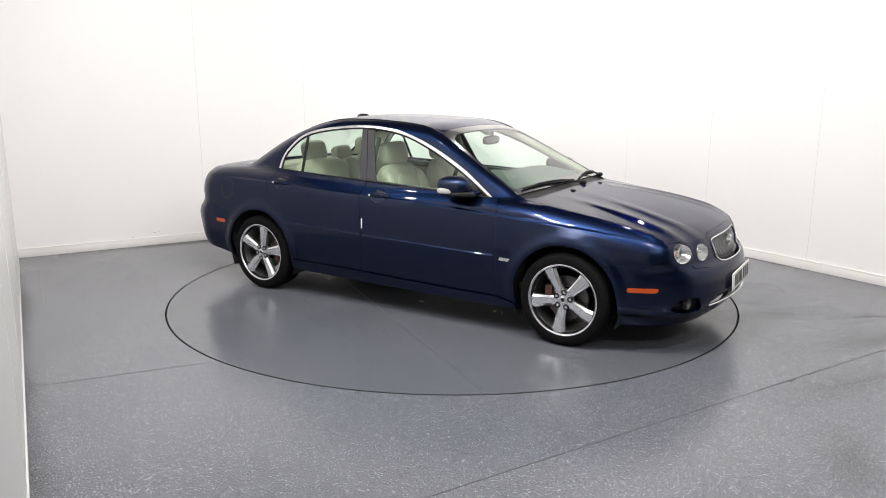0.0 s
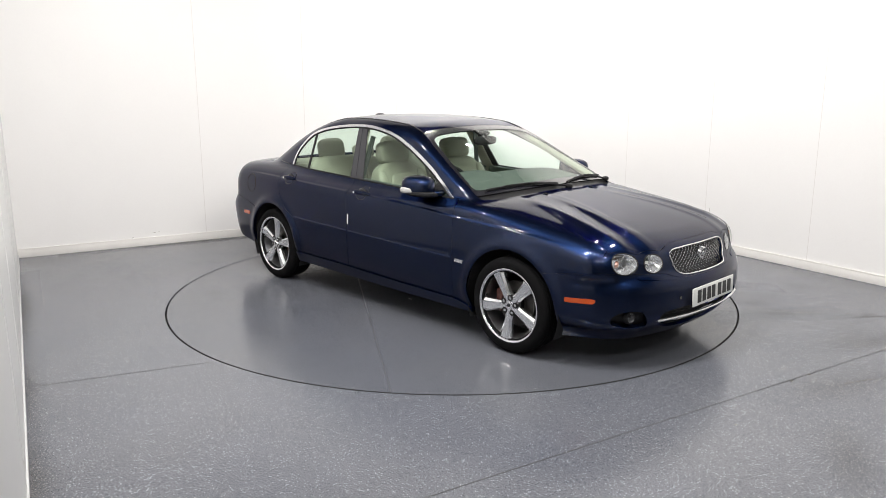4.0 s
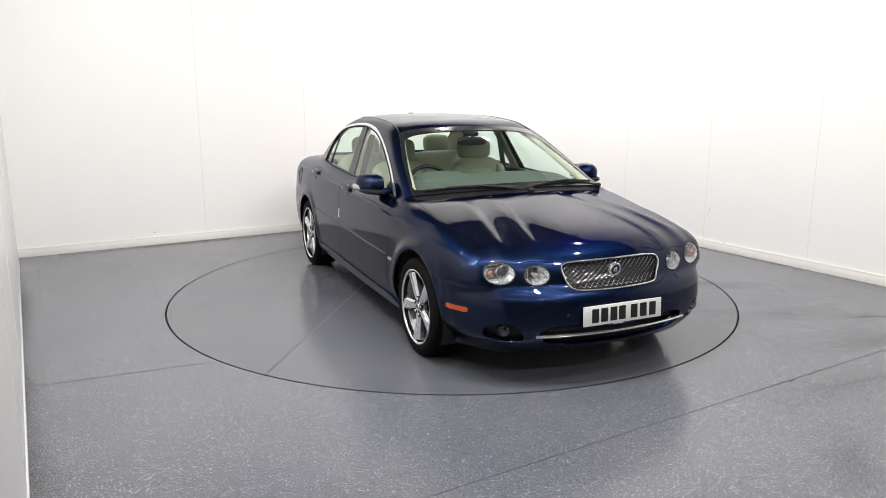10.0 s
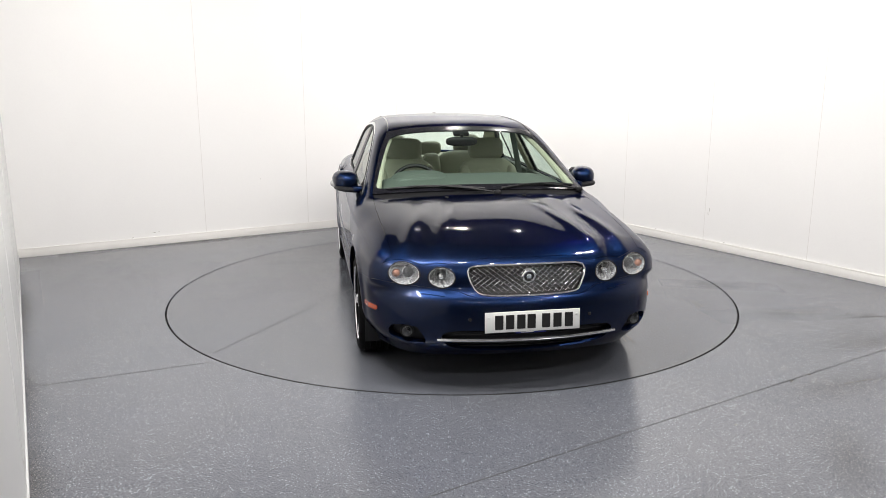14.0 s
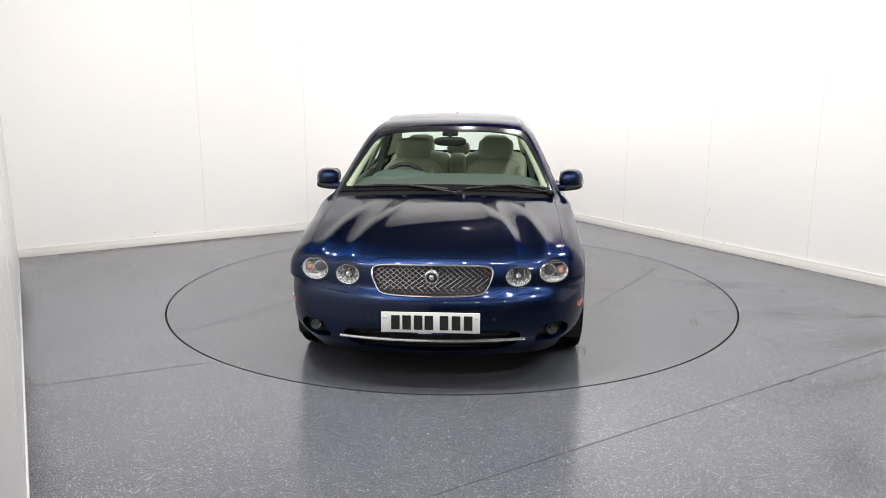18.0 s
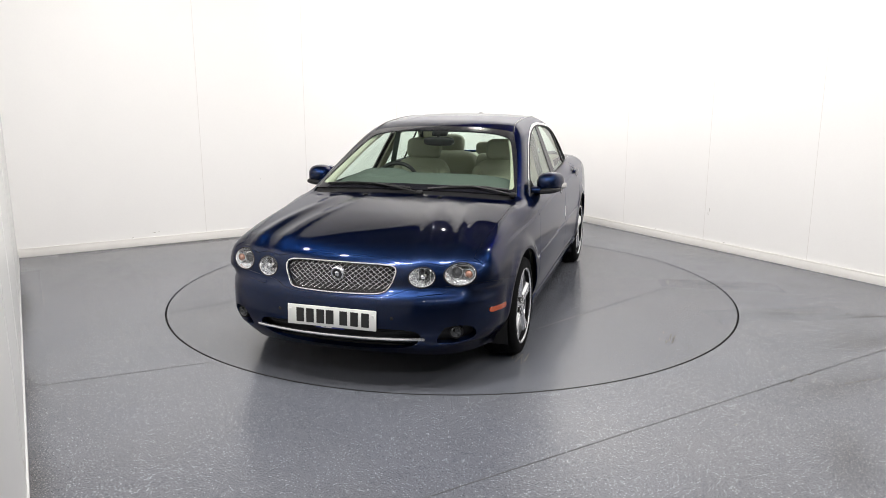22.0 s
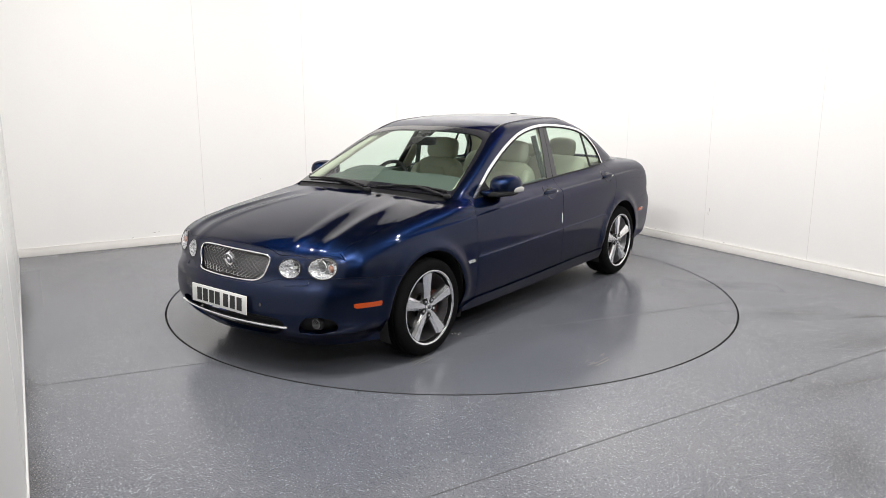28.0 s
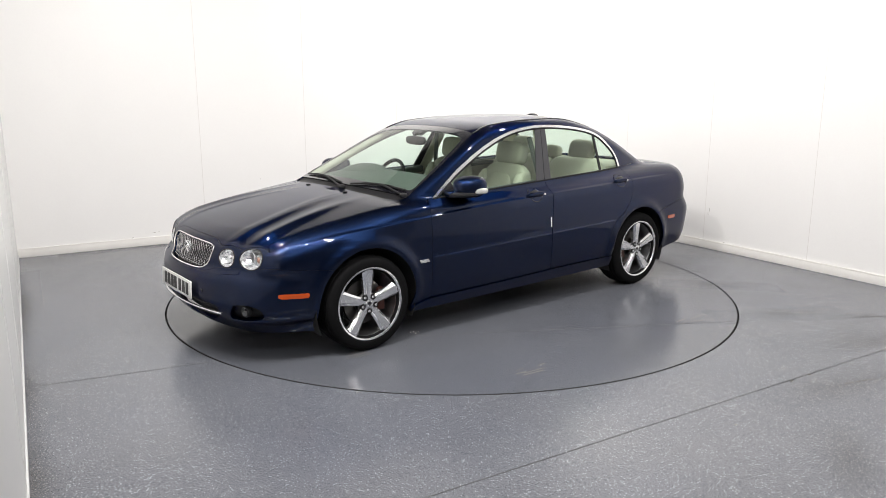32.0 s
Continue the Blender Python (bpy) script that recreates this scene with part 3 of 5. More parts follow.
def body_field(p):
    x, y, z = p[:, 0], np.abs(p[:, 1]), p[:, 2]
    w = half_width(x) - tuck(z)
    w = w - 0.009 * step((z - shoulder(x)) / 0.014) * step((x + 1.9) / 0.4) * step((1.9 - x) / 0.5)
    on_doors = step((x + 1.05) / 0.06) * step((0.868 - x) / 0.012)
    w = w + 0.006 * step((rub(x) - z) / 0.007) * step((z - 0.27) / 0.28) * on_doors
    w = w - 0.006 * step((0.262 - z) / 0.008) * step((x - 1.62) / 0.08) - 0.055 * step((0.34 - z) / 0.16) * step((x - 1.60) / 0.25)
    for ax in (AXLE, -AXLE):
        r = np.hypot(x - ax, z - HUB)
        w = w + 0.017 * np.exp(-((r - 0.372) / 0.042) ** 2) * step((z - 0.2) / 0.2)
    top = deck(x)
    front = step((x - 0.9) / 0.5)
    w = w - 0.018 * step((z - 0.62) / 0.25) * front
    top = top - 0.046 * (y / 0.75) ** 2.6 * front - 0.035 * (y / 0.75) ** 2.5 * (1 - front)
    grow = step((x - 0.98) / 0.75)
    run = step((x - 1.1) / 0.95)
    y1, y2 = 0.27 + 0.175 * run, 0.475 + 0.150 * run
    top = top + grow * (0.0125 * np.exp(-((y - y1) / 0.046) ** 2) + 0.0145 * np.exp(-((y - y2) / 0.050) ** 2))
    top = top + 0.006 * step((y1 - y) / 0.05) * step((x - 1.02) / 0.35)
    f_side = y - w
    upper = step((z - 0.54) / 0.06)
    f_front = x - (nose(z) - 0.29 * y * y - 0.05 * (1 - upper) * (y / 0.8) ** 6)
    f_rear = -x - (tail(z) - 0.22 * y * y)
    f = rmax(f_side, f_front, 0.17 - 0.085 * upper)
    f = rmax(f, f_rear, 0.22)
    return rmax(f, (z - top) * 0.96, 0.05 + 0.04 * front)


roof_line = spline((0.7, 1.262), (0.5, 1.323), (0.3, 1.370), (0.0, 1.410), (-0.3, 1.431), (-0.6, 1.435), (-0.9, 1.423), (-1.2, 1.382), (-1.5, 1.310))
screen = spline((0.88, 1.18), (0.95, 1.06), (1.05, 0.877), (1.15, 0.688), (1.25, 0.485), (1.35, 0.265), (1.45, 0.03))
backlight = spline((0.9, 1.96), (1.0, 1.79), (1.1, 1.605), (1.2, 1.42), (1.3, 1.20), (1.4, 0.93))


def cabin_field(p):
    x, y, z = p[:, 0], np.abs(p[:, 1]), p[:, 2]
    w = 0.792 - 0.44 * (z - 0.95) - 0.12 * np.maximum(z - 1.15, 0) ** 2
    w = w - 0.05 * np.maximum(x - 0.3, 0) ** 2 - 0.13 * np.maximum(-0.75 - x, 0) ** 2
    f_side = (y - w) * 0.89
    f_top = z - (roof_line(x) - 0.028 * (y / 0.55) ** 2.6)
    f_ws = (x - (screen(z) - (0.22 + 0.05 * step((z - 0.95) / 0.2)) * y * y)) * 0.52
    f_rw = (-x - (backlight(z) - 0.14 * y * y)) * 0.45
    f = rmax(f_side, f_top, 0.065)
    f = rmax(f, f_ws, 0.04)
    f = rmax(f, f_rw, 0.09)
    return np.maximum(f, 0.84 - z)


def skin(p):
    return smin(body_field(p), cabin_field(p), 0.03)


def cast(field, o, d, far):
    """Meets rays, from far out inwards, with a skin."""
    n = 70
    hi, lo = np.full(len(o), far), np.full(len(o), far)
    found = np.zeros(len(o), bool)
    for k in range(1, n + 1):
        s = far * (1 - k / n)
        inside = field(o + d * s) < 0
        fresh = inside & ~found
        lo[fresh], hi[fresh] = s, far * (1 - (k - 1) / n)
        found |= inside
    for _ in range(22):
        mid = (lo + hi) / 2
        inside = field(o + d * mid[:, None]) < 0
        lo, hi = np.where(inside, mid, lo), np.where(inside, hi, mid)
    return o + d * ((lo + hi) / 2)[:, None]


def normals(field, p, e=2e-3):
    g = np.stack([field(p + e * np.eye(3)[i]) - field(p - e * np.eye(3)[i]) for i in range(3)], 1)
    return g / (np.linalg.norm(g, axis=1)[:, None] + 1e-12)


class View:
    """A way of laying the skin out flat: from the side, the top, the front, round an upright axis or round a lengthwise axis."""

    def __init__(self, kind, at=0.0):
        self.kind, self.at = kind, at

    def rays(self, uv):
        u, v = uv[:, 0], uv[:, 1]
        o, d = np.zeros((len(uv), 3)), np.zeros((len(uv), 3))
        if self.kind == "side":
            o[:, 0], o[:, 2], d[:, 1] = u, v, 1
            return o, d, 1.3
        if self.kind == "top":
            o[:, 0], o[:, 1], d[:, 2] = u, v, 1
            return o, d, 1.7
        if self.kind in ("front", "rear"):
            o[:, 1], o[:, 2], d[:, 0] = u, v, 1 if self.kind == "front" else -1
            return o, d, 2.7
        if self.kind == "round":
            o[:, 0], o[:, 2] = self.at, v
            d[:, 0], d[:, 1] = np.cos(u / 0.85), np.sin(u / 0.85)
            return o, d, 1.6
        o[:, 0], o[:, 2] = u, self.at
        d[:, 1], d[:, 2] = np.sin(v / 0.7), np.cos(v / 0.7)
        return o, d, 1.5

    def flat(self, p):
        x, y, z = p[:, 0], p[:, 1], p[:, 2]
        k = self.kind
        if k == "side":
            return np.stack([x, z], 1)
        if k == "top":
            return np.stack([x, y], 1)
        if k in ("front", "rear"):
            return np.stack([y, z], 1)
        if k == "round":
            return np.stack([np.arctan2(y, x - self.at) * 0.85, z], 1)
        return np.stack([x, np.arctan2(y, z - self.at) * 0.7], 1)


SIDE, TOP, FRONT, REAR = View("side"), View("top"), View("front"), View("rear")
WRAP_NOSE, LONG, LONG_ROOF = View("round", 1.45), View("long", 0.40), View("long", 0.85)


def curve(*pts, ds=0.02):
    """A smooth open line through 2D points, evenly divided."""
    q = np.array(pts, float)
    if len(q) == 2:
        fine = q[0] + np.linspace(0, 1, 200)[:, None] * (q[1] - q[0])
    else:
        e = np.vstack([2 * q[0] - q[1], q, 2 * q[-1] - q[-2]])
        fine = []
        for i in range(1, len(e) - 2):
            t = np.linspace(0, 1, 60, endpoint=False)[:, None]
            a, b, c, d = e[i - 1:i + 3]
            fine.append(0.5 * (2 * b + (c - a) * t + (2 * a - 5 * b + 4 * c - d) * t ** 2 + (3 * b - 3 * c + d - a) * t ** 3))
        fine = np.vstack(fine + [q[-1:]])
    s = np.concatenate([[0], np.cumsum(np.linalg.norm(np.diff(fine, axis=0), axis=1))])
    n = max(2, int(round(s[-1] / ds)) + 1)
    t = np.linspace(0, s[-1], n)
    return np.stack([np.interp(t, s, fine[:, 0]), np.interp(t, s, fine[:, 1])], 1)


def arc(cx, cz, r, a0, a1, ds=0.02):
    n = max(6, int(abs(a1 - a0) / 57.3 * r / ds))
    a = np.radians(np.linspace(a0, a1, n))
    return np.stack([cx + r * np.cos(a), cz + r * np.sin(a)], 1)


def onto(view, pts, field=skin):
    """2D points of a view, laid on the skin."""
    o, d, far = view.rays(np.asarray(pts, float))
    return cast(field, o, d, far)


def loop(*pieces):
    """Joins 3D lines end to end, dropping repeated ends."""
    out = [pieces[0]]
    for p in pieces[1:]:
        out.append(p[1:] if np.linalg.norm(p[0] - out[-1][-1]) < 6e-3 else p)
    q = np.vstack(out)
    return q[:-1] if np.linalg.norm(q[0] - q[-1]) < 6e-3 else q


def flip(p):
    return p * np.array([1, -1, 1])


def inset(poly, d):
    """Draws a closed 2D outline in by d."""
    if not d:
        return poly
    a, b = np.roll(poly, 1, 0), np.roll(poly, -1, 0)
    t0, t1 = poly - a, b - poly
    t0 /= np.linalg.norm(t0, axis=1)[:, None] + 1e-12
    t1 /= np.linalg.norm(t1, axis=1)[:, None] + 1e-12
    area = np.sum(poly[:, 0] * b[:, 1] - b[:, 0] * poly[:, 1])
    sg = 1 if area > 0 else -1
    n = np.stack([-(t0 + t1)[:, 1], (t0 + t1)[:, 0]], 1) * sg
    n /= np.linalg.norm(n, axis=1)[:, None] + 1e-12
    c = np.clip(np.abs(np.sum(n * np.stack([-t0[:, 1], t0[:, 0]], 1), 1)), 0.5, 1)
    return poly + n * (d / c)[:, None]


def within(poly, q):
    x, y = q[:, 0][:, None], q[:, 1][:, None]
    a, b = poly, np.roll(poly, -1, 0)
    cond = (a[:, 1] > y) != (b[:, 1] > y)
    xi = a[:, 0] + (y - a[:, 1]) * (b[:, 0] - a[:, 0]) / (b[:, 1] - a[:, 1] + 1e-15)
    return (np.sum(cond & (x < xi), 1) % 2) == 1


def clear_of(poly, q, d):
    a, b = poly, np.roll(poly, -1, 0)
    ab = b - a
    ok = np.ones(len(q), bool)
    for i in range(0, len(q), 500):
        t = np.clip(np.einsum("nij,ij->ni", q[i:i + 500, None] - a, ab) / (np.sum(ab * ab, 1) + 1e-15), 0, 1)
        c = a + t[..., None] * ab
        ok[i:i + 500] = np.min(np.linalg.norm(q[i:i + 500, None] - c, axis=2), 1) > d
    return ok


def panel(name, view, outline, material, parent, field=skin, holes=(), grid=0.035, gap=0.002, lift=0.0, rim=0.014, label="", both=True, creases=()):
    """A sheet of the skin cut to a closed 3D outline, with a turned-in rim; both: its mirror twin too."""
    poly = inset(view.flat(outline), gap)
    hs = [inset(view.flat(h), -gap) for h in holes]
    lo, hi = poly.min(0), poly.max(0)
    gx, gy = np.meshgrid(np.arange(lo[0] + grid / 2, hi[0], grid), np.arange(lo[1] + grid / 2, hi[1], grid), indexing="ij")
    q = np.stack([gx.ravel(), gy.ravel()], 1)
    q = q[within(poly, q)]
    q = q[clear_of(poly, q, grid * 0.45)]
    for h in hs:
        q = q[~within(h, q)]
        q = q[clear_of(h, q, grid * 0.45)]
    for line in creases:
        f2 = view.flat(line)
        q = q[clear_of(f2[:-1], q, 0.010)] if len(f2) > 2 else q
    for line in creases:
        f2 = view.flat(line)
        f2 = f2[within(poly, f2)]
        f2 = f2[clear_of(poly, f2, 0.004)]
        q = np.vstack([q, f2])
    loops, edges, n = [poly] + hs, [], 0
    for L in loops:
        edges += [(n + i, n + (i + 1) % len(L)) for i in range(len(L))]
        n += len(L)
    flat = np.vstack(loops + [q])
    co, _, tri, _, _, _ = cdt([Vector(c) for c in flat], edges, [], 1, 1e-6)
    co = np.array([c[:] for c in co])
    tri = np.array([t[:3] for t in tri if len(t) == 3])
    mid = co[tri].mean(1)
    keep = within(poly, mid)
    for h in hs:
        keep &= ~within(h, mid)
    tri = tri[keep]
    o, d, far = view.rays(co)
    p = cast(field, o, d, far)
    nn = normals(field, p)
    p = p + nn * lift
    a, b, c = p[tri[:, 0]], p[tri[:, 1]], p[tri[:, 2]]
    turn = np.sum(np.cross(b - a, c - a) * nn[tri[:, 0]], 1) < 0
    tri[turn] = tri[turn][:, ::-1]
    count = {}
    for t in tri:
        for i in range(3):
            e = (int(t[i]), int(t[(i + 1) % 3]))
            count[e] = 1
    border = [e for e in count if (e[1], e[0]) not in count]
    verts, faces, norm = [tuple(v) for v in p], [tuple(int(i) for i in t) for t in tri], []
    if rim and border:
        inner = {}
        for i in sorted({i for e in border for i in e}):
            inner[i] = len(verts)
            verts.append(tuple(p[i] - nn[i] * rim))
        for i, j in border:
            faces.append((j, i, inner[i], inner[j]))
    obs = []
    for s in ((1, -1) if both else (1,)):
        me = bpy.data.meshes.new(name)
        if s == 1:
            me.from_pydata(verts, [], faces)
        else:
            me.from_pydata([(x, -y, z) for x, y, z in verts], [], [f[::-1] for f in faces])
        me.polygons.foreach_set("use_smooth", [True] * len(me.polygons))
        ln = np.zeros((len(me.loops), 3))
        vi = np.zeros(len(me.loops), int)
        me.loops.foreach_get("vertex_index", vi)
        nt = 3 * len(tri)
        ln[:nt] = nn[vi[:nt]] * np.array([1, s, 1])
        for pf in me.polygons[len(tri):]:
            ln[pf.loop_start:pf.loop_start + pf.loop_total] = pf.normal
        me.normals_split_custom_set([tuple(v) for v in ln])
        me.materials.append(material)
        ob = new(name, me)
        ob.parent = parent
        if label:
            ob["label"] = label
        obs.append(ob)
    return obs


def crease_rows(fn, x0, x1, offsets, ds=0.03):
    xs = np.arange(x0, x1, ds)
    return [onto(SIDE, np.stack([xs, fn(xs) + k], 1)) for k in offsets]


RUB_ROWS = crease_rows(rub, -1.2, 0.868, (-0.013, -0.007, -0.0045, -0.002, 0.0008))
SHOULDER_ROWS = crease_rows(shoulder, -2.0, 1.9, (-0.003, 0.001, 0.004, 0.008, 0.012, 0.016))

# ================= the car: panels =================
car = new("car")
tagged(car, "dark blue metallic saloon car with chrome window trim and cream leather", "car")

ARCH = 0.352
# shared lines, drawn once on the left side
shut_top = onto(TOP, curve((0.965, 0.735), (1.2, 0.742), (1.5, 0.738), (1.8, 0.728), (1.955, 0.72)))
hood_nose = onto(FRONT, curve((0.0, 0.733), (0.15, 0.7325), (0.28, 0.729), (0.345, 0.712), (0.40, 0.704), (0.467, 0.712), (0.53, 0.706), (0.565, 0.699), (0.60, 0.709), (0.662, 0.722), (0.735, 0.716), (0.775, 0.70)))
corner = onto(FRONT, curve((0.775, 0.70), (0.786, 0.66), (0.788, 0.612)))
nose_low = onto(FRONT, curve((0.0, 0.540), (0.25, 0.543), (0.33, 0.552), (0.40, 0.574), (0.55, 0.588), (0.70, 0.602), (0.788, 0.612)))
seam_side = onto(SIDE, curve((1.955, 0.612), (1.80, 0.592), (1.604, 0.568)))
arch_f = onto(SIDE, arc(AXLE, HUB, ARCH, 45.2, 196))
arch_f_low = onto(SIDE, arc(AXLE, HUB, ARCH, 45.2, -24))
door_front = onto(SIDE, curve((0.868, 0.265), (0.870, 0.55), (0.868, 0.80), (0.858, 0.90)))
a_base = onto(SIDE, curve((0.858, 0.90), (0.835, 0.925)))

rear_of_fender = onto(SIDE, curve((1.0167, 0.221), (0.95, 0.245), (0.868, 0.265)))
pillar_foot = np.linspace(door_front[-1], shut_top[0], 8)
pillar_foot = onto(LONG, LONG.flat(pillar_foot))

bonnet_line = loop(hood_nose, np.linspace(hood_nose[-1], shut_top[-1], 6), shut_top[::-1],
                   onto(TOP, curve((0.965, 0.735), (1.0, 0.72), (1.055, 0.60), (1.085, 0.3), (1.09, 0.0))))
bonnet_full = np.vstack([bonnet_line, flip(bonnet_line)[::-1][1:-1]])
panel("bonnet", TOP, bonnet_full, M_PAINT, car, grid=0.02, both=False, label="fluted dark blue bonnet")

edge_link = np.linspace(shut_top[-1], corner[0], 6)
edge_link = onto(LONG, LONG.flat(edge_link))
panel("front_wing", LONG, loop(shut_top, edge_link, corner, np.linspace(corner[-1], seam_side[0], 5), seam_side, arch_f, rear_of_fender, door_front, pillar_foot), M_PAINT, car, grid=0.026, gap=0.0, creases=SHOULDER_ROWS)


def ellipse(cy, cz, ry, rz, n=40, tilt=0.0):
    a = np.linspace(0, 2 * np.pi, n, endpoint=False)
    y, z = ry * np.cos(a), rz * np.sin(a)
    return np.stack([cy + y * np.cos(tilt) - z * np.sin(tilt), cz + y * np.sin(tilt) + z * np.cos(tilt)], 1)


LAMPS = [(0.665, 0.654, 0.0835, 0.0605), (0.469, 0.639, 0.0710, 0.0545)]
grille_half = curve((0.0, 0.703), (0.15, 0.703), (0.27, 0.700), (0.318, 0.690), (0.331, 0.670), (0.318, 0.62), (0.293, 0.575), (0.255, 0.557), (0.15, 0.552), (0.0, 0.5505))
grille_out = np.vstack([grille_half, (grille_half * [-1, 1])[::-1][1:-1]])
nose_half = loop(hood_nose, corner, nose_low[::-1])
nose_full = np.vstack([nose_half, flip(nose_half)[::-1][1:-1]])
lamp_holes = [ellipse(s * y, z, ry, rz) for y, z, ry, rz in LAMPS for s in (1, -1)]
panel("nose_panel", FRONT, nose_full, M_PAINT, car, grid=0.016, gap=0.0, both=False, holes=[onto(FRONT, h) for h in lamp_holes + [grille_out]])

bumper_low = onto(WRAP_NOSE, np.stack([np.linspace(WRAP_NOSE.flat(arch_f_low[-1:])[0][0], 0, 40), np.linspace(arch_f_low[-1][2], 0.208, 40)], 1))
bumper_half = loop(nose_low, np.linspace(nose_low[-1], seam_side[0], 5), seam_side, arch_f_low, bumper_low)
bumper_full = np.vstack([bumper_half, flip(bumper_half)[::-1][1:-1]])
mouth_half = curve((0.0, 0.372), (0.25, 0.37), (0.42, 0.363), (0.475, 0.345), (0.48, 0.315), (0.44, 0.272), (0.36, 0.248), (0.2, 0.238), (0.0, 0.236))
mouth = np.vstack([mouth_half, (mouth_half * [-1, 1])[::-1][1:-1]])


def closed(*pts):
    return curve(*pts, pts[0])[:-1]


fog_hole = closed((0.61, 0.378), (0.67, 0.387), (0.728, 0.375), (0.752, 0.34), (0.735, 0.302), (0.66, 0.285), (0.575, 0.282), (0.57, 0.315))
panel("front_bumper", WRAP_NOSE, bumper_full, M_PAINT, car, grid=0.024, gap=0.0015, both=False, rim=0.03,
      holes=[onto(FRONT, mouth), onto(FRONT, fog_hole), onto(FRONT, fog_hole * [-1, 1])])
panel("intake_backing", FRONT, onto(FRONT, mouth * [1.03, 1] + [0, 0.0]), M_BLACK, car, both=False, lift=-0.05, gap=-0.04, rim=0)
panel("fog_lamp_recess", FRONT, onto(FRONT, fog_hole), M_BLACK, car, lift=-0.035, gap=-0.012, rim=0)


# doors
BELT = spline((0.9, 0.920), (0.348, 0.944), (-0.358, 0.972), (-1.25, 1.008))
belt_f = curve((0.80, float(BELT(0.80))), (0.3, float(BELT(0.3))), (-0.29, float(BELT(-0.29))))
gap_mid = curve((-0.29, float(BELT(-0.29))), (-0.292, 0.88), (-0.270, 0.60), (-0.272, 0.40), (-0.285, 0.292))
sill_f = curve((-0.285, 0.292), (0.30, 0.276), (0.868, 0.265))
front_door_line = loop(onto(SIDE, gap_mid), onto(SIDE, sill_f), door_front, a_base, onto(SIDE, curve((0.835, 0.925), (0.80, float(BELT(0.80))))), onto(SIDE, belt_f))
doors_f = panel("front_door", SIDE, front_door_line, M_PAINT, car, grid=0.03, creases=RUB_ROWS + SHOULDER_ROWS)
belt_r = curve((-0.29, float(BELT(-0.29))), (-0.8, float(BELT(-0.8))), (-1.235, float(BELT(-1.235))))
door_back = curve((-1.235, float(BELT(-1.235))), (-1.258, 0.95), (-1.255, 0.87), (-1.225, 0.76), (-1.13, 0.655), (-1.02, 0.585), (-0.955, 0.48), (-0.935, 0.38), (-0.94, 0.300))
sill_r = curve((-0.94, 0.300), (-0.6, 0.2965), (-0.285, 0.292))
rear_door_line = loop(onto(SIDE, belt_r), onto(SIDE, door_back), onto(SIDE, sill_r), onto(SIDE, gap_mid)[::-1])
doors_r = panel("rear_door", SIDE, rear_door_line, M_PAINT, car, grid=0.03, creases=RUB_ROWS + SHOULDER_ROWS)

# sill under the doors
sill_line = loop(onto(SIDE, curve((-0.998, 0.302), (-0.94, 0.300))), onto(SIDE, sill_r), onto(SIDE, sill_f), onto(SIDE, curve((0.868, 0.265), (0.95, 0.245), (1.0167, 0.221))),
                 onto(SIDE, curve((1.0167, 0.221), (1.02, 0.19))), onto(SIDE, curve((1.02, 0.19), (0.0, 0.20), (-1.01, 0.215))), onto(SIDE, curve((-1.01, 0.215), (-0.998, 0.302))))
panel("sill", SIDE, sill_line, M_PAINT, car, grid=0.03, lift=0.012, rim=0.03)

# rear quarter, boot and rear bumper
arch_r = onto(SIDE, arc(-AXLE, HUB, ARCH, 130, -4))
quarter_low = onto(SIDE, curve((-0.94, 0.300), (-1.004, 0.296)))
rear_seam = onto(SIDE, curve((-1.581, 0.588), (-1.72, 0.625), (-1.95, 0.672), (-2.10, 0.690)))
boot_gap = onto(TOP, curve((-1.64, 0.625), (-1.8, 0.622), (-2.0, 0.605), (-2.10, 0.595)))
c_low = onto(LONG_ROOF, LONG_ROOF.flat(np.vstack([onto(SIDE, curve((-1.235, float(BELT(-1.235))), (-1.36, 1.012), (-1.46, 1.02))), boot_gap[:1]])))
u0, u1 = LONG.flat(boot_gap[-1:])[0], LONG.flat(rear_seam[-1:])[0]
quarter_back = onto(LONG, np.linspace(u0, u1, 16))
panel("rear_wing", LONG, loop(c_low, boot_gap, quarter_back, rear_seam[::-1], arch_r, quarter_low[::-1], onto(SIDE, door_back)[::-1]), M_PAINT, car, grid=0.028, gap=0.0012, creases=SHOULDER_ROWS)
lid = np.vstack([boot_gap, onto(TOP, curve((-2.10, 0.595), (-2.2, 0.55), (-2.25, 0.4), (-2.275, 0.0)))[1:]])
lid_front = onto(TOP, curve((-1.76, 0.0), (-1.75, 0.3), (-1.70, 0.5), (-1.64, 0.625)))
lid_half = loop(lid_front, lid)
panel("boot_lid", TOP, np.vstack([lid_half, flip(lid_half)[::-1][1:-1]]), M_PAINT, car, both=False)
tail_half = loop(onto(REAR, REAR.flat(lid[len(boot_gap) - 1:])[::-1]), onto(REAR, REAR.flat(quarter_back)), onto(REAR, curve((REAR.flat(rear_seam[-1:])[0][0], 0.69), (0.4, 0.68), (0.0, 0.675))))
panel("tail_panel", REAR, np.vstack([tail_half, flip(tail_half)[::-1][1:-1]]), M_PAINT, car, both=False)
rb_arch = onto(SIDE, arc(-AXLE, HUB, ARCH, 130, 195))
rb_half = loop(onto(REAR, curve((0.0, 0.675), (0.4, 0.68), (REAR.flat(rear_seam[-1:])[0][0], 0.69))), rear_seam[::-1], rb_arch)
wrap_tail = View("round", -1.3)


def tail_flat(p):
    return np.stack([(np.arctan2(p[:, 1], -(p[:, 0] + 1.3))) * 0.85, p[:, 2]], 1)


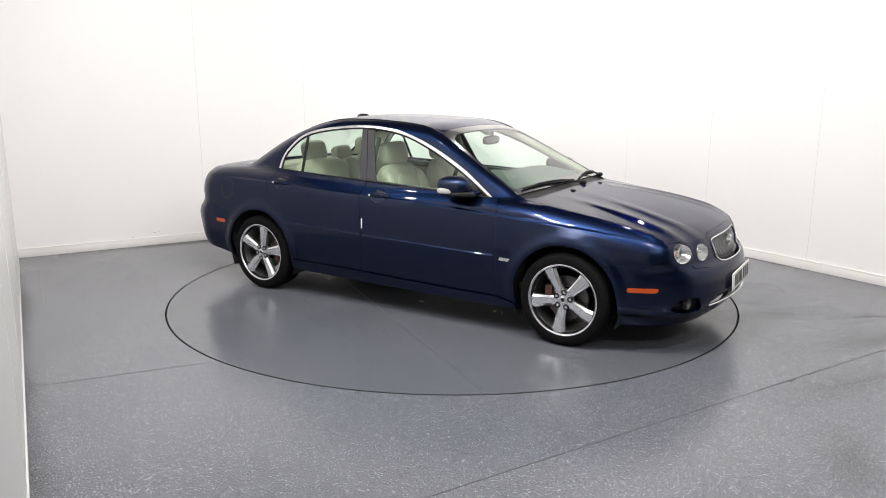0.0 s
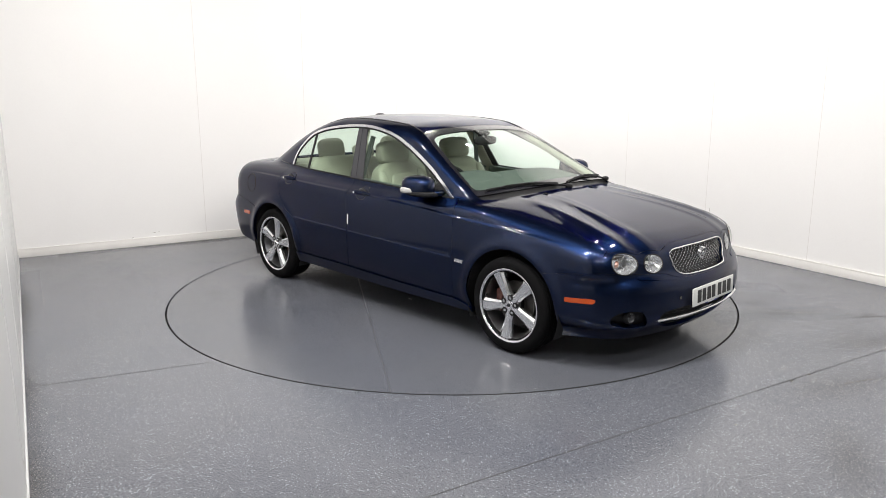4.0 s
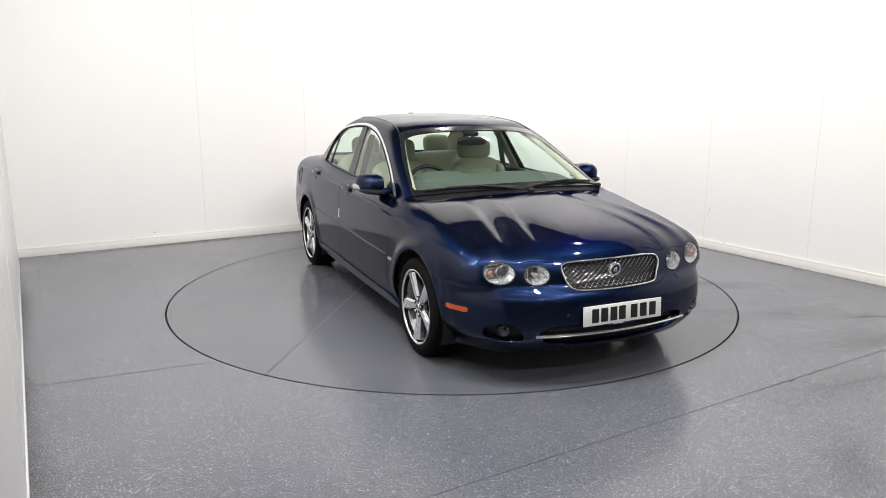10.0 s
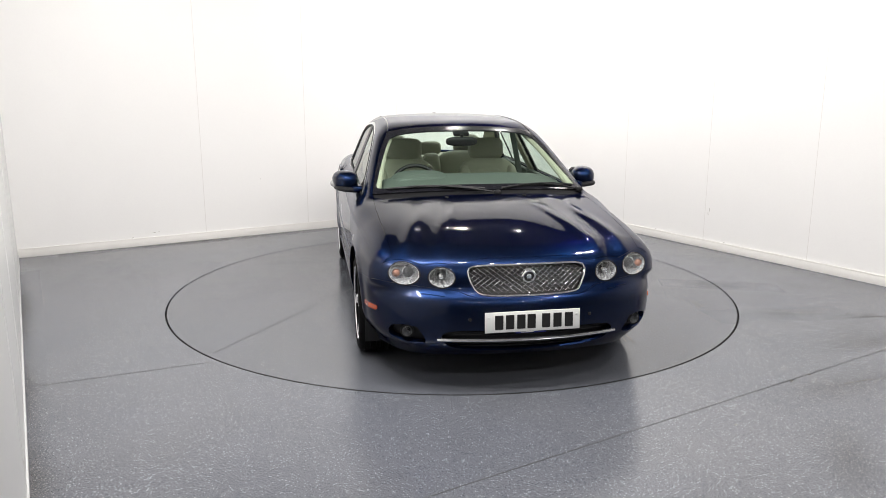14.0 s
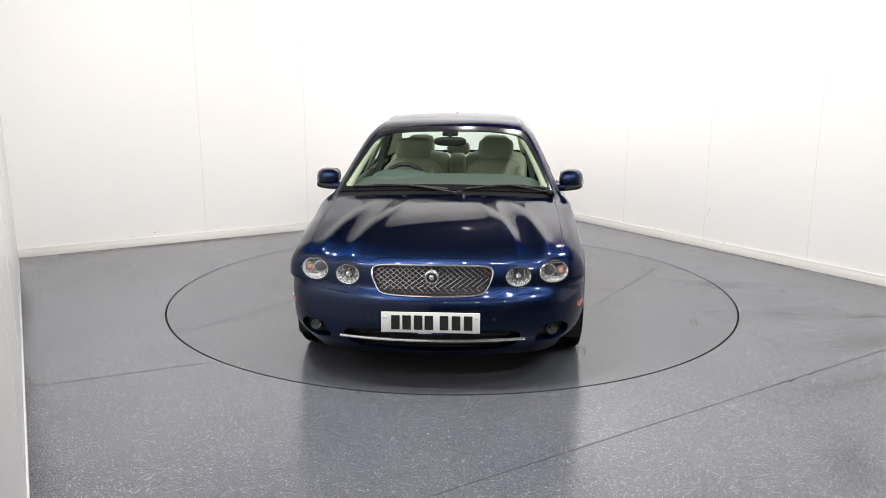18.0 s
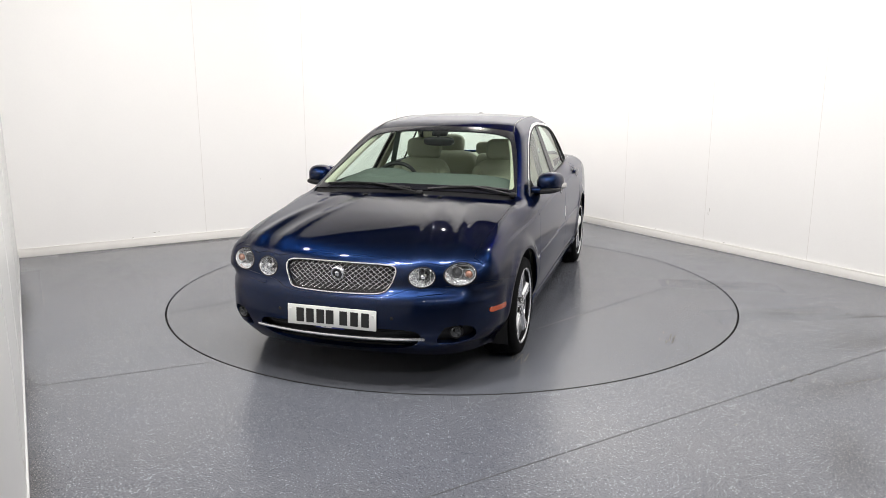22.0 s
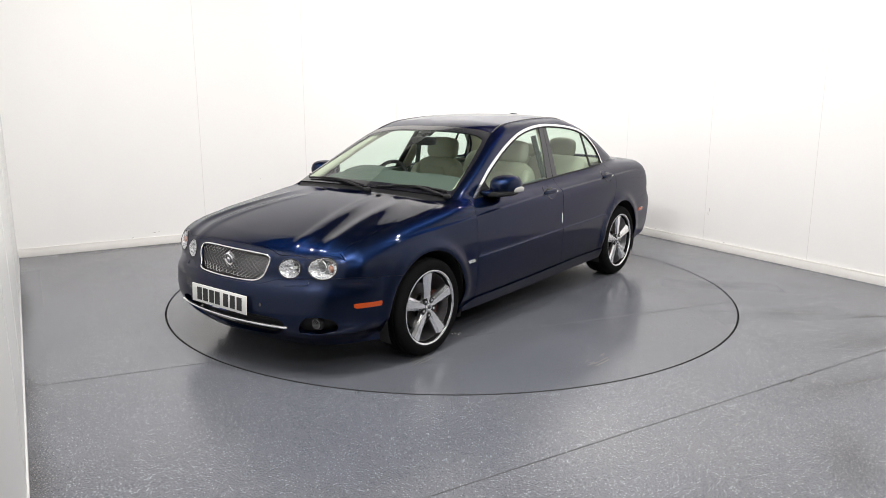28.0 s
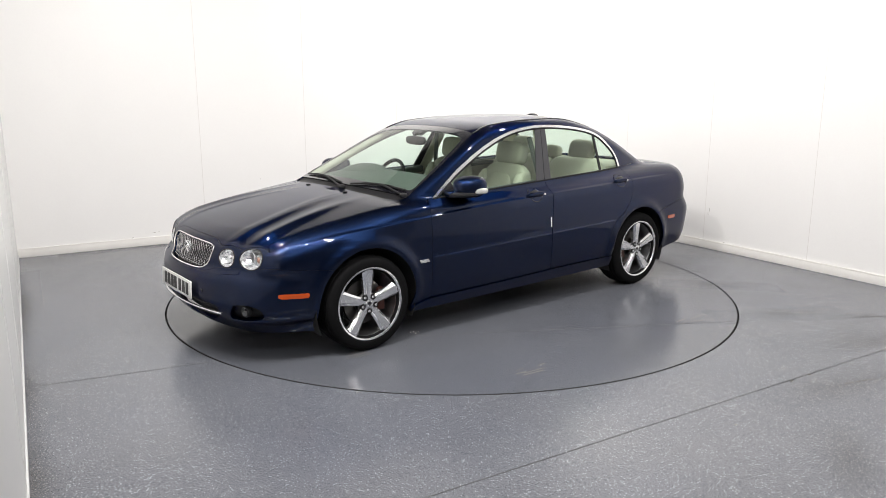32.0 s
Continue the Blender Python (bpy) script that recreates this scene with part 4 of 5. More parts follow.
def tail_rays(uv):
    o, d = np.zeros((len(uv), 3)), np.zeros((len(uv), 3))
    o[:, 0], o[:, 2] = -1.3, uv[:, 1]
    d[:, 0], d[:, 1] = -np.cos(uv[:, 0] / 0.85), np.sin(uv[:, 0] / 0.85)
    return o, d, 1.6


wrap_tail.flat, wrap_tail.rays = tail_flat, tail_rays
e0 = tail_flat(rb_arch[-1:])[0]
rb_low = onto(wrap_tail, np.stack([np.linspace(e0[0], 0, 40), e0[1] + (0.37 - e0[1]) * np.linspace(0, 1, 40) ** 0.6], 1))
rb_half = loop(rb_half, rb_low)
panel("rear_bumper", wrap_tail, np.vstack([rb_half, flip(rb_half)[::-1][1:-1]]), M_PAINT, car, both=False, rim=0.03)

# cabin: window arch, pillars, roof, glass
ARC_OUT = [(0.800, 0.918), (0.63, 1.030), (0.471, 1.122), (0.205, 1.243), (-0.076, 1.330), (-0.405, 1.366), (-0.782, 1.342), (-1.036, 1.283), (-1.175, 1.175), (-1.228, 1.085), (-1.235, float(BELT(-1.235)))]
ARC_IN = [(0.757, 0.9275), (0.61, 1.0195), (0.455, 1.106), (0.195, 1.224), (-0.078, 1.311), (-0.405, 1.347), (-0.775, 1.323), (-1.022, 1.266), (-1.155, 1.165), (-1.203, 1.085), (-1.208, float(BELT(-1.208)))]
arch_out, arch_in = onto(SIDE, curve(*ARC_OUT), cabin_field), onto(SIDE, curve(*ARC_IN), cabin_field)
ws_side2d = curve((0.738, 0.945), (0.700, 1.05), (0.640, 1.19), (0.560, 1.322))
ws_side = onto(FRONT, ws_side2d, cabin_field)
roof_seam = onto(TOP, curve((ws_side[-1][0], 0.560), (0.05, 0.535), (-0.4, 0.522), (-0.8, 0.52), (-1.06, 0.53)), cabin_field)
rw_side = onto(TOP, curve((-1.06, 0.53), (-1.3, 0.565), (-1.5, 0.60), (-1.64, 0.625)), skin)
cant = loop(arch_out, c_low, rw_side[::-1], roof_seam[::-1], ws_side[::-1], np.linspace(ws_side[0], shut_top[0], 4), pillar_foot[::-1], a_base)
panel("cant_rail", LONG_ROOF, cant, M_PAINT, car, field=skin, grid=0.022, gap=0.0008)
panel("window_trim", LONG_ROOF, loop(arch_out, np.linspace(arch_out[-1], arch_in[-1], 3), arch_in[::-1]), M_SATIN, car, field=cabin_field, lift=0.004, gap=0.0008, grid=0.02, rim=0.012, label="bright strip round the side windows")
roof_front = onto(FRONT, curve((0.0, 1.362), (0.25, 1.356), (0.45, 1.341), (0.560, 1.322)), cabin_field)
roof_back = onto(TOP, curve((-1.06, 0.53), (-1.085, 0.3), (-1.10, 0.0)), cabin_field)
rh = loop(roof_front, roof_seam, roof_back)
panel("roof", TOP, np.vstack([rh, flip(rh)[::-1][1:-1]]), M_PAINT, car, field=cabin_field, both=False, gap=0.003)
panel("headlining", TOP, np.vstack([rh, flip(rh)[::-1][1:-1]]), M_TRIM, car, field=cabin_field, both=False, lift=-0.03, rim=0, label="cream headlining")
ws_low = onto(FRONT, curve((0.738, 0.945), (0.5, 0.958), (0.25, 0.966), (0.0, 0.968)), cabin_field)
wh = loop(roof_front, ws_side[::-1], ws_low)
ws_full = np.vstack([wh, flip(wh)[::-1][1:-1]])
glass_in = curve((0.0, 1.332), (0.25, 1.327), (0.42, 1.314), (0.512, 1.295), (0.565, 1.262), (0.63, 1.15), (0.692, 1.02), (0.706, 0.985), (0.66, 0.976), (0.4, 0.992), (0.2, 0.998), (0.0, 1.0))
glass_loop = onto(FRONT, np.vstack([glass_in, (glass_in * [-1, 1])[::-1][1:-1]]), cabin_field)
panel("windscreen_border", FRONT, ws_full, M_GLOSSBLACK, car, field=cabin_field, both=False, holes=[glass_loop], gap=0.0, rim=0.01, label="black border of the windscreen")
g = panel("windscreen", FRONT, glass_loop, M_GLASS, car, field=cabin_field, both=False, gap=-0.001, rim=0, lift=-0.001, label="green-tinted windscreen")[0]
rwh = loop(roof_back[::-1], rw_side, lid_front[::-1])
panel("rear_window", TOP, np.vstack([rwh, flip(rwh)[::-1][1:-1]]), M_GLASS, car, field=cabin_field, both=False, rim=0, gap=0.004)
cowl_half = loop(ws_low[::-1], np.linspace(ws_low[0], shut_top[0], 4), onto(TOP, curve((0.965, 0.735), (1.0, 0.72), (1.055, 0.60), (1.085, 0.3), (1.09, 0.0))))
panel("scuttle", TOP, np.vstack([cowl_half, flip(cowl_half)[::-1][1:-1]]), M_BLACK, car, both=False, gap=-0.004, lift=-0.012, rim=0)

gasket_in = onto(SIDE, curve(*[(x * 0.994, z - 0.003) for x, z in ARC_IN]), cabin_field)
for s in (1, -1):
    part("window_gasket", tube(gasket_in * [1, s, 1] + [0, s * 0.001, 0], 0.0075, 6), M_BLACK, car, "black rubber window gasket")
# side glass in doors, with the black B pillar and quarter-light bar
def arch_z(x):
    a = arch_in[np.argsort(arch_in[:, 0])]
    return float(np.interp(x, a[:, 0], a[:, 2]))


def window_piece(name, x0b, x0t, x1b, x1t, material, lift, label="", gap=0.0, grid=0.03, rim=0.008):
    """Part of the side window between two slanting edges (bottom and top x of each)."""
    a = curve(*ARC_IN)
    seg2 = [p for p in a if min(x0t, x1t) < p[0] < max(x0t, x1t) and p[1] > 0.93]
    b0, b1 = float(BELT(x0b)), float(BELT(x1b))
    low = curve((x1b, b1), (x0b, b0))
    pts = [(x0b, b0)] + [tuple(c) for c in curve((x0b, b0), (x0t, arch_z(x0t)))[1:-1]] + [tuple(c) for c in sorted(seg2, key=lambda c: -c[0])] + [tuple(c) for c in curve((x1t, arch_z(x1t)), (x1b, b1))[:-1]] + [tuple(c) for c in low[:-1]]
    o = onto(SIDE, np.array(pts), cabin_field)
    return panel(name, SIDE, o, material, car, field=cabin_field, lift=lift, gap=gap, grid=grid, rim=rim, label=label)


fw = window_piece("front_window", 0.765, 0.765, -0.205, -0.345, M_SIDEGLASS, -0.006, "tinted front door window", rim=0)
rw = window_piece("rear_window_pane", -0.36, -0.452, -0.948, -0.985, M_SIDEGLASS, -0.006, "tinted rear door window", rim=0)
ql = window_piece("quarter_light", -0.966, -1.003, -1.205, -1.2, M_SIDEGLASS, -0.006, "tinted rear quarter light", rim=0)
window_piece("pillar_cover", -0.203, -0.343, -0.288, -0.402, M_PILLAR, 0.001, "satin black door pillar cover", gap=0.001)
window_piece("pillar_cover", -0.292, -0.406, -0.362, -0.454, M_PILLAR, 0.001, "satin black door pillar cover", gap=0.001)
window_piece("window_bar", -0.945, -0.982, -0.968, -1.005, M_BLACK, 0.002, "black bar before the quarter light")
for s in (1, -1):
    pts = onto(SIDE, curve((0.79, float(BELT(0.79)) - 0.004), (0.3, float(BELT(0.3)) - 0.004), (-0.5, float(BELT(-0.5)) - 0.004), (-1.21, float(BELT(-1.21)) - 0.004)), skin) * [1, s, 1]
    part("belt_seal", tube(pts, 0.007, 6), M_BLACK, car)
    part("door_mirror_mount", box(0.10, 0.014, 0.075, 0.006, at=pose(0.640, s * 0.774, 0.965, s * 22, 28, 0)), M_BLACK, car)

# dark inner shell behind the panel gaps, inner trim and wheel housings
A0 = math.degrees(math.asin(-0.068 / 0.375))


def well(ax):
    return onto(SIDE, arc(ax, HUB, 0.375, A0, 180 - A0, 0.04))


shell = loop(onto(SIDE, curve((-2.05, 0.25), (-2.05, 0.86), ds=0.05)), onto(SIDE, curve((-2.05, 0.86), (-1.2, 0.90), (0.5, 0.86), (1.2, 0.79), (1.85, 0.70), ds=0.05)),
             onto(SIDE, curve((1.85, 0.70), (1.85, 0.25), ds=0.05)), well(AXLE), well(-AXLE), onto(SIDE, curve((-1.85, 0.25), (-2.05, 0.25), ds=0.05)))
panel("inner_shell", SIDE, shell, M_UNDER, car, lift=-0.03, rim=0, grid=0.06)
panel("bonnet_lining", TOP, bonnet_full, M_UNDER, car, both=False, lift=-0.03, rim=0, grid=0.06, gap=0.01)
panel("nose_lining", FRONT, nose_full, M_UNDER, car, both=False, lift=-0.075, rim=0, grid=0.05, gap=0.01)
panel("door_card", SIDE, front_door_line, M_TRIM, car, lift=-0.06, rim=0, grid=0.06, label="cream door card")
panel("door_card", SIDE, rear_door_line, M_TRIM, car, lift=-0.06, rim=0, grid=0.06, label="cream door card")
panel("pillar_trim", LONG_ROOF, cant, M_TRIM, car, field=cabin_field, lift=-0.026, rim=0, grid=0.04, gap=0.006, label="cream pillar trim")

# ================= the car: wheels =================


def spot(view, a, b, field=skin, lift=0.0):
    """A place on the skin and its outward normal."""
    p = onto(view, [(a, b)], field)
    n = normals(field, p)
    return Vector(p[0] + n[0] * lift), Vector(n[0])


def wheel(x, side, turn):
    """A road wheel at its hub: five broad spokes, tyre, brake disc and caliper."""
    hub = new("wheel")
    hub.parent = car
    hub["label"] = "five-spoke silver alloy wheel with a black tyre"
    hub.matrix_basis = pose(x, side * 0.776, WHEEL_Z) @ (Matrix.Identity(4) if side > 0 else Matrix.Rotation(math.pi, 4, "Z"))
    tread = [(0.3185, 0.028), (0.3185, 0.018), (0.311, 0.016), (0.311, 0.010), (0.3185, 0.008)]
    prof = [(0.222, 0.098), (0.236, 0.1085), (0.254, 0.1135), (0.278, 0.113), (0.300, 0.107), (0.3115, 0.094), (0.3155, 0.080), (0.3105, 0.076), (0.3105, 0.070), (0.3165, 0.066), (0.3180, 0.045), (0.3105, 0.042), (0.3105, 0.034)] + tread
    prof = prof + [(r, -h) for r, h in prof[::-1]]
    prof = [(r * WHEEL_Z / 0.3185, h) for r, h in prof]
    part("tyre", lathe(prof, 96, closed=True), M_RUBBER, hub, "black low-profile tyre", sharp=50)
    part("rim", lathe([(0.2210, 0.070), (0.2275, 0.096), (0.2330, 0.1030), (0.2380, 0.1060), (0.2380, 0.1105), (0.2335, 0.1115), (0.2255, 0.1080), (0.2190, 0.096), (0.2145, 0.074)], 72), M_ALLOY, hub, "silver alloy rim lip", sharp=35)
    part("barrel", lathe([(0.2147, 0.075), (0.2090, 0.050), (0.1980, 0.028), (0.1950, -0.070), (0.2150, -0.100), (0.2180, -0.096), (0.2000, -0.06)], 60), M_BARREL, hub, "alloy barrel with the shade in its colour", sharp=35)
    for k in range(5):
        a = radians(turn + 72 * k)
        s = 1 if side > 0 else -1
        # outline along x, width along z, face towards +y
        hw = [(0.028, 0.033), (0.058, 0.0300), (0.095, 0.0305), (0.140, 0.0360), (0.184, 0.0425), (0.207, 0.0475), (0.221, 0.0540)]
        bm = bmesh.new()
        rows = []
        for r, w in hw:
            face = 0.092 + 0.010 * (max(r - 0.03, 0) / 0.2) ** 1.3
            rows.append([bm.verts.new(c) for c in ((r, face - 0.004, -w * 0.62), (r, face, -w * 0.55), (r, face, w * 0.55), (r, face - 0.004, w * 0.62), (r, face - 0.014, w), (r, face - 0.040, w * 0.92), (r, face - 0.040, -w * 0.92), (r, face - 0.014, -w))])
        for r0, r1 in zip(rows, rows[1:]):
            for j in range(8):
                bm.faces.new((r0[j], r0[(j + 1) % 8], r1[(j + 1) % 8], r1[j]))
        bm.faces.new(rows[0])
        bm.faces.new(rows[-1][::-1])
        ang = -a if side > 0 else -(math.pi - a)
        bmesh.ops.transform(bm, matrix=Matrix.Rotation(ang, 4, "Y"), verts=bm.verts)
        part("spoke", bm, M_ALLOY, hub, "broad silver spoke", sharp=20)
        b = ang - radians(36)
        bx, bz = 0.050 * math.cos(b), -0.050 * math.sin(b)
        part("wheel_nut", lathe([(0.0, 0.099), (0.007, 0.099), (0.0095, 0.096), (0.0105, 0.085), (0.0105, 0.060)], 12, at=Matrix.Translation((bx, 0, bz))), M_CHROME, hub, "chrome wheel nut")
        # raised black ring: the dark of the nut's hole is put in as colour
        part("nut_shade_ring", lathe([(0.0105, 0.088), (0.0125, 0.0945), (0.0195, 0.0950), (0.0195, 0.080)], 16, at=Matrix.Translation((bx, 0, bz))), M_BLACK, hub)
    part("hub_face", lathe([(0.0, 0.088), (0.060, 0.088), (0.067, 0.084), (0.069, 0.060), (0.0, 0.05)], 40), M_ALLOY, hub)
    part("hub_cap", lathe([(0.0, 0.0985), (0.014, 0.0985), (0.016, 0.0995), (0.0255, 0.0985), (0.0275, 0.095), (0.0275, 0.08)], 32), M_CHROME, hub, "chrome hub cap")
    part("hub_emblem", lathe([(0.0, 0.0998), (0.008, 0.0998), (0.0135, 0.0992), (0.0138, 0.098)], 24), M_GLOSSBLACK, hub)
    part("brake_disc", lathe([(0.075, 0.035), (0.078, 0.022), (0.145, 0.022), (0.146, 0.012), (0.146, 0.0), (0.07, 0.0)], 48), M_DISC, hub, "worn steel brake disc")
    part("caliper", box(0.055, 0.06, 0.15, 0.012, at=pose(0.125 * (1 if side > 0 else -1) * (-1 if x > 0 else 1), 0.015, 0.0)), M_RUST, hub, "red-brown brake caliper")
    part("valve", tube([(0.207, 0.07, 0.03), (0.197, 0.088, 0.03)], 0.0045, 8), M_BLACK, hub)
    return hub


for x, side, turn in ((AXLE, -1, 46), (-AXLE, -1, 10), (AXLE, 1, 90), (-AXLE, 1, 16)):
    wheel(x, side, turn)
    # housing over the wheel
    bm = bmesh.new()
    rows = []
    for k in range(25):
        a = radians(-25 + 230 * k / 24)
        rows.append([bm.verts.new((x + 0.374 * math.cos(a), side * y, HUB + 0.374 * math.sin(a))) for y in (0.52, 0.862)])
    for r0, r1 in zip(rows, rows[1:]):
        bm.faces.new((r0[0], r0[1], r1[1], r1[0]))
    part("wheel_housing", bm, M_UNDER, car, "black wheel housing")
    part("wheel_housing", box(0.76, 0.01, 0.62, at=pose(x, side * 0.52, 0.46)), M_UNDER, car, "black wheel housing")
part("underbody", box(1.9, 1.62, 0.06, 0.02, at=pose(0, 0, 0.23)), M_UNDER, car, "black underbody")
part("underbody", box(4.2, 1.02, 0.06, 0.02, at=pose(-0.05, 0, 0.24)), M_UNDER, car, "black underbody")
part("undertray", box(0.42, 0.9, 0.03, 0.01, at=pose(1.88, 0, 0.235)), M_UNDER, car, "black undertray")
part("undertray", box(0.42, 1.2, 0.03, 0.01, at=pose(-2.0, 0, 0.30)), M_UNDER, car, "black undertray")
part("silencer", pillow(0.5, 0.9, 0.16, 4, at=pose(-1.95, 0, 0.30)), M_DISC, car)

# ================= the car: lamps, grille, badge and plate =================


def headlamp(cy, cz, ry, rz, s, outer):
    lamp = new("headlamp")
    lamp.parent = car
    lamp["label"] = "round headlamp with clear lens and bright reflector"
    e3 = onto(FRONT, ellipse(s * cy, cz, ry, rz, 48))
    mid = e3.mean(0)
    for p in panel("lens", FRONT, e3, M_LENS, lamp, both=False, gap=0.003, lift=0.003, rim=0, grid=0.012):
        p.visible_shadow = False
    part("bezel", tube(e3 * 1.0, 0.0035, 8, closed=True), M_BLACK, lamp, "thin dark bezel")
    part("chrome_ring", tube(mid + (e3 - mid) * 0.94 + [-0.004, 0, 0], 0.0035, 8, closed=True), M_REFLECT, lamp)
    bm = bmesh.new()
    rows = []
    for k in range(7):
        f = 1 - k / 6 * 0.86
        ring = mid + (e3[::2] - mid) * 0.95 * f + [-0.006 - 0.075 * (1 - f * f), 0, 0]
        ring[:, 0] += (0.0045 if not outer else 0.003) * np.where(np.arange(len(ring)) % 2 == 0, 1, -1) * (1 if 0 < k < 6 else 0)
        rows.append([bm.verts.new(p) for p in ring])
    n = len(rows[0])
    for r0, r1 in zip(rows, rows[1:]):
        for j in range(n):
            bm.faces.new((r0[j], r0[(j + 1) % n], r1[(j + 1) % n], r1[j]))
    bm.faces.new(rows[-1])
    part("reflector", bm, M_REFLECT, lamp, "bright stepped reflector", smooth=False)
    c = Vector(mid) + Vector((-0.04, 0, 0))
    turn = Matrix.Rotation(radians(-90), 4, "Z")
    if outer:
        at = Matrix.Translation(Vector(mid) + Vector((-0.020, -s * 0.026, 0.005))) @ turn
        part("projector", lathe([(0.0, 0.010), (0.015, 0.008), (0.026, 0.002), (0.0295, -0.004)], 28, at=at), M_PROJ, lamp, "smoked projector lens")
        part("projector_ring", lathe([(0.0295, -0.004), (0.031, 0.003), (0.035, 0.0), (0.036, -0.03)], 28, at=at), M_REFLECT, lamp)
        at = Matrix.Translation(Vector(mid) + Vector((-0.026, s * 0.040, 0.0))) @ turn
        part("indicator", lathe([(0.0, 0.008), (0.010, 0.006), (0.017, -0.002), (0.019, -0.012)], 20, at=at), M_AMBERBULB, lamp, "amber indicator bulb")
        part("indicator_cup", lathe([(0.019, -0.012), (0.023, 0.0), (0.026, 0.0), (0.028, -0.02)], 24, at=at), M_REFLECT, lamp)
        part("lower_scoop", pillow(0.03, 0.10, 0.016, 2.4, at=Matrix.Translation(Vector(mid) + Vector((-0.030, 0, -0.040))), rows=8, cols=18), M_REFLECT, lamp)
        part("upper_shade", pillow(0.03, 0.085, 0.010, 2.4, at=Matrix.Translation(Vector(mid) + Vector((-0.036, 0, 0.044))), rows=8, cols=18), M_PROJ, lamp)
    else:
        part("bulb", pillow(0.05, 0.018, 0.018, 2.4, at=Matrix.Translation(c), rows=8, cols=14), M_BULB, lamp)
        part("bulb_shield", pillow(0.020, 0.026, 0.026, 2.4, at=Matrix.Translation(c + Vector((0.02, 0, 0))), rows=8, cols=14), M_REFLECT, lamp)
        part("bulb_holder", lathe([(0.014, -0.02), (0.022, 0.0), (0.026, -0.002), (0.03, -0.02)], 20, at=Matrix.Translation(c + Vector((-0.012, 0, 0))) @ turn), M_PROJ, lamp)
        for k in range(-3, 4):
            q = Vector(mid) + Vector((-0.05 + 0.004 * abs(k), k * 0.017, 0))
            part("rib", box(0.004, 0.003, 0.085 - 0.012 * abs(k), 0.001, 1, at=Matrix.Translation(q)), M_PROJ if k % 2 else M_REFLECT, lamp)
    return lamp


for s in (1, -1):
    headlamp(*LAMPS[0], s, True)
    headlamp(*LAMPS[1], s, False)

grille = new("grille")
grille.parent = car
grille["label"] = "chrome diamond-mesh grille with a bright frame"
g3 = onto(FRONT, grille_out)
part("frame", tube(g3 + [0.004, 0, 0], 0.0048, 8, closed=True), M_CHROME, grille, "chrome grille frame")
panel("backing", FRONT, onto(FRONT, grille_out), M_UNDER, grille, both=False, gap=-0.004, lift=-0.05, rim=0)
PITCH_Y, SLOPE = 0.0345, 0.74
for fam in (1, -1):
    for k in range(-17, 18):
        z = np.linspace(0.545, 0.725, 40)
        y = k * PITCH_Y + fam * (z - 0.635) / SLOPE
        ok = within(inset(grille_out, 0.004), np.stack([y, z], 1))
        if ok.sum() < 3:
            continue
        q = onto(FRONT, np.stack([y[ok], z[ok]], 1)) + [-0.010 - 0.002 * fam, 0, 0]
        part("wire", tube(q[::2] if len(q) > 6 else q, 0.0016, 5), M_WIRE, grille)
bp = onto(FRONT, [(0.0, 0.645)])[0]
turn = Matrix.Translation(Vector(bp) + Vector((0.001, 0, 0))) @ Matrix.Rotation(radians(-90), 4, "Z") @ Matrix.Rotation(radians(-12), 4, "X")
badge = part("badge", lathe([(0.0, 0.004), (0.027, 0.004), (0.029, 0.010), (0.036, 0.011), (0.0395, 0.006), (0.0395, -0.012)], 40, at=turn), M_CHROME, car, "round chrome grille badge")
part("badge_centre", lathe([(0.0, 0.0065), (0.020, 0.0065), (0.027, 0.0055), (0.0272, 0.0)], 32, at=turn), M_GLOSSBLACK, badge)
part("badge_relief", pillow(0.012, 0.026, 0.030, 2.6, at=turn @ Matrix.Rotation(radians(90), 4, "Z") @ pose(0.007, 0, 0), rows=8, cols=16), M_CHROME, badge)

plate = part("number_plate", box(0.008, 0.528, 0.112, 0.003, at=pose(2.266, 0, 0.420, 0, -3, 0)), M_PLATE, car, "white front number plate with black bars")
for y in (-0.187, -0.127, -0.065, -0.008, 0.073, 0.137, 0.201):
    part("bar", box(0.003, 0.046, 0.078, 0.001, 1, at=pose(2.2705, y, 0.420, 0, -3, 0)), M_INK, plate)
part("plate_strip", box(0.004, 0.17, 0.009, 0.001, 1, at=pose(2.266, -0.01, 0.359, 0, -3, 0)), M_BLUE, plate)
part("plate_strip_bar", box(0.004, 0.07, 0.004, 0.0005, 1, at=pose(2.2675, -0.03, 0.360, 0, -3, 0)), M_WHITE, plate)
for s in (1, -1):
    part("plate_screw", lathe([(0.0, 0.003), (0.006, 0.002), (0.007, 0.0)], 12, at=Matrix.Translation((2.270, s * 0.245, 0.448)) @ Matrix.Rotation(radians(-90), 4, "Z")), M_PLATE, plate)

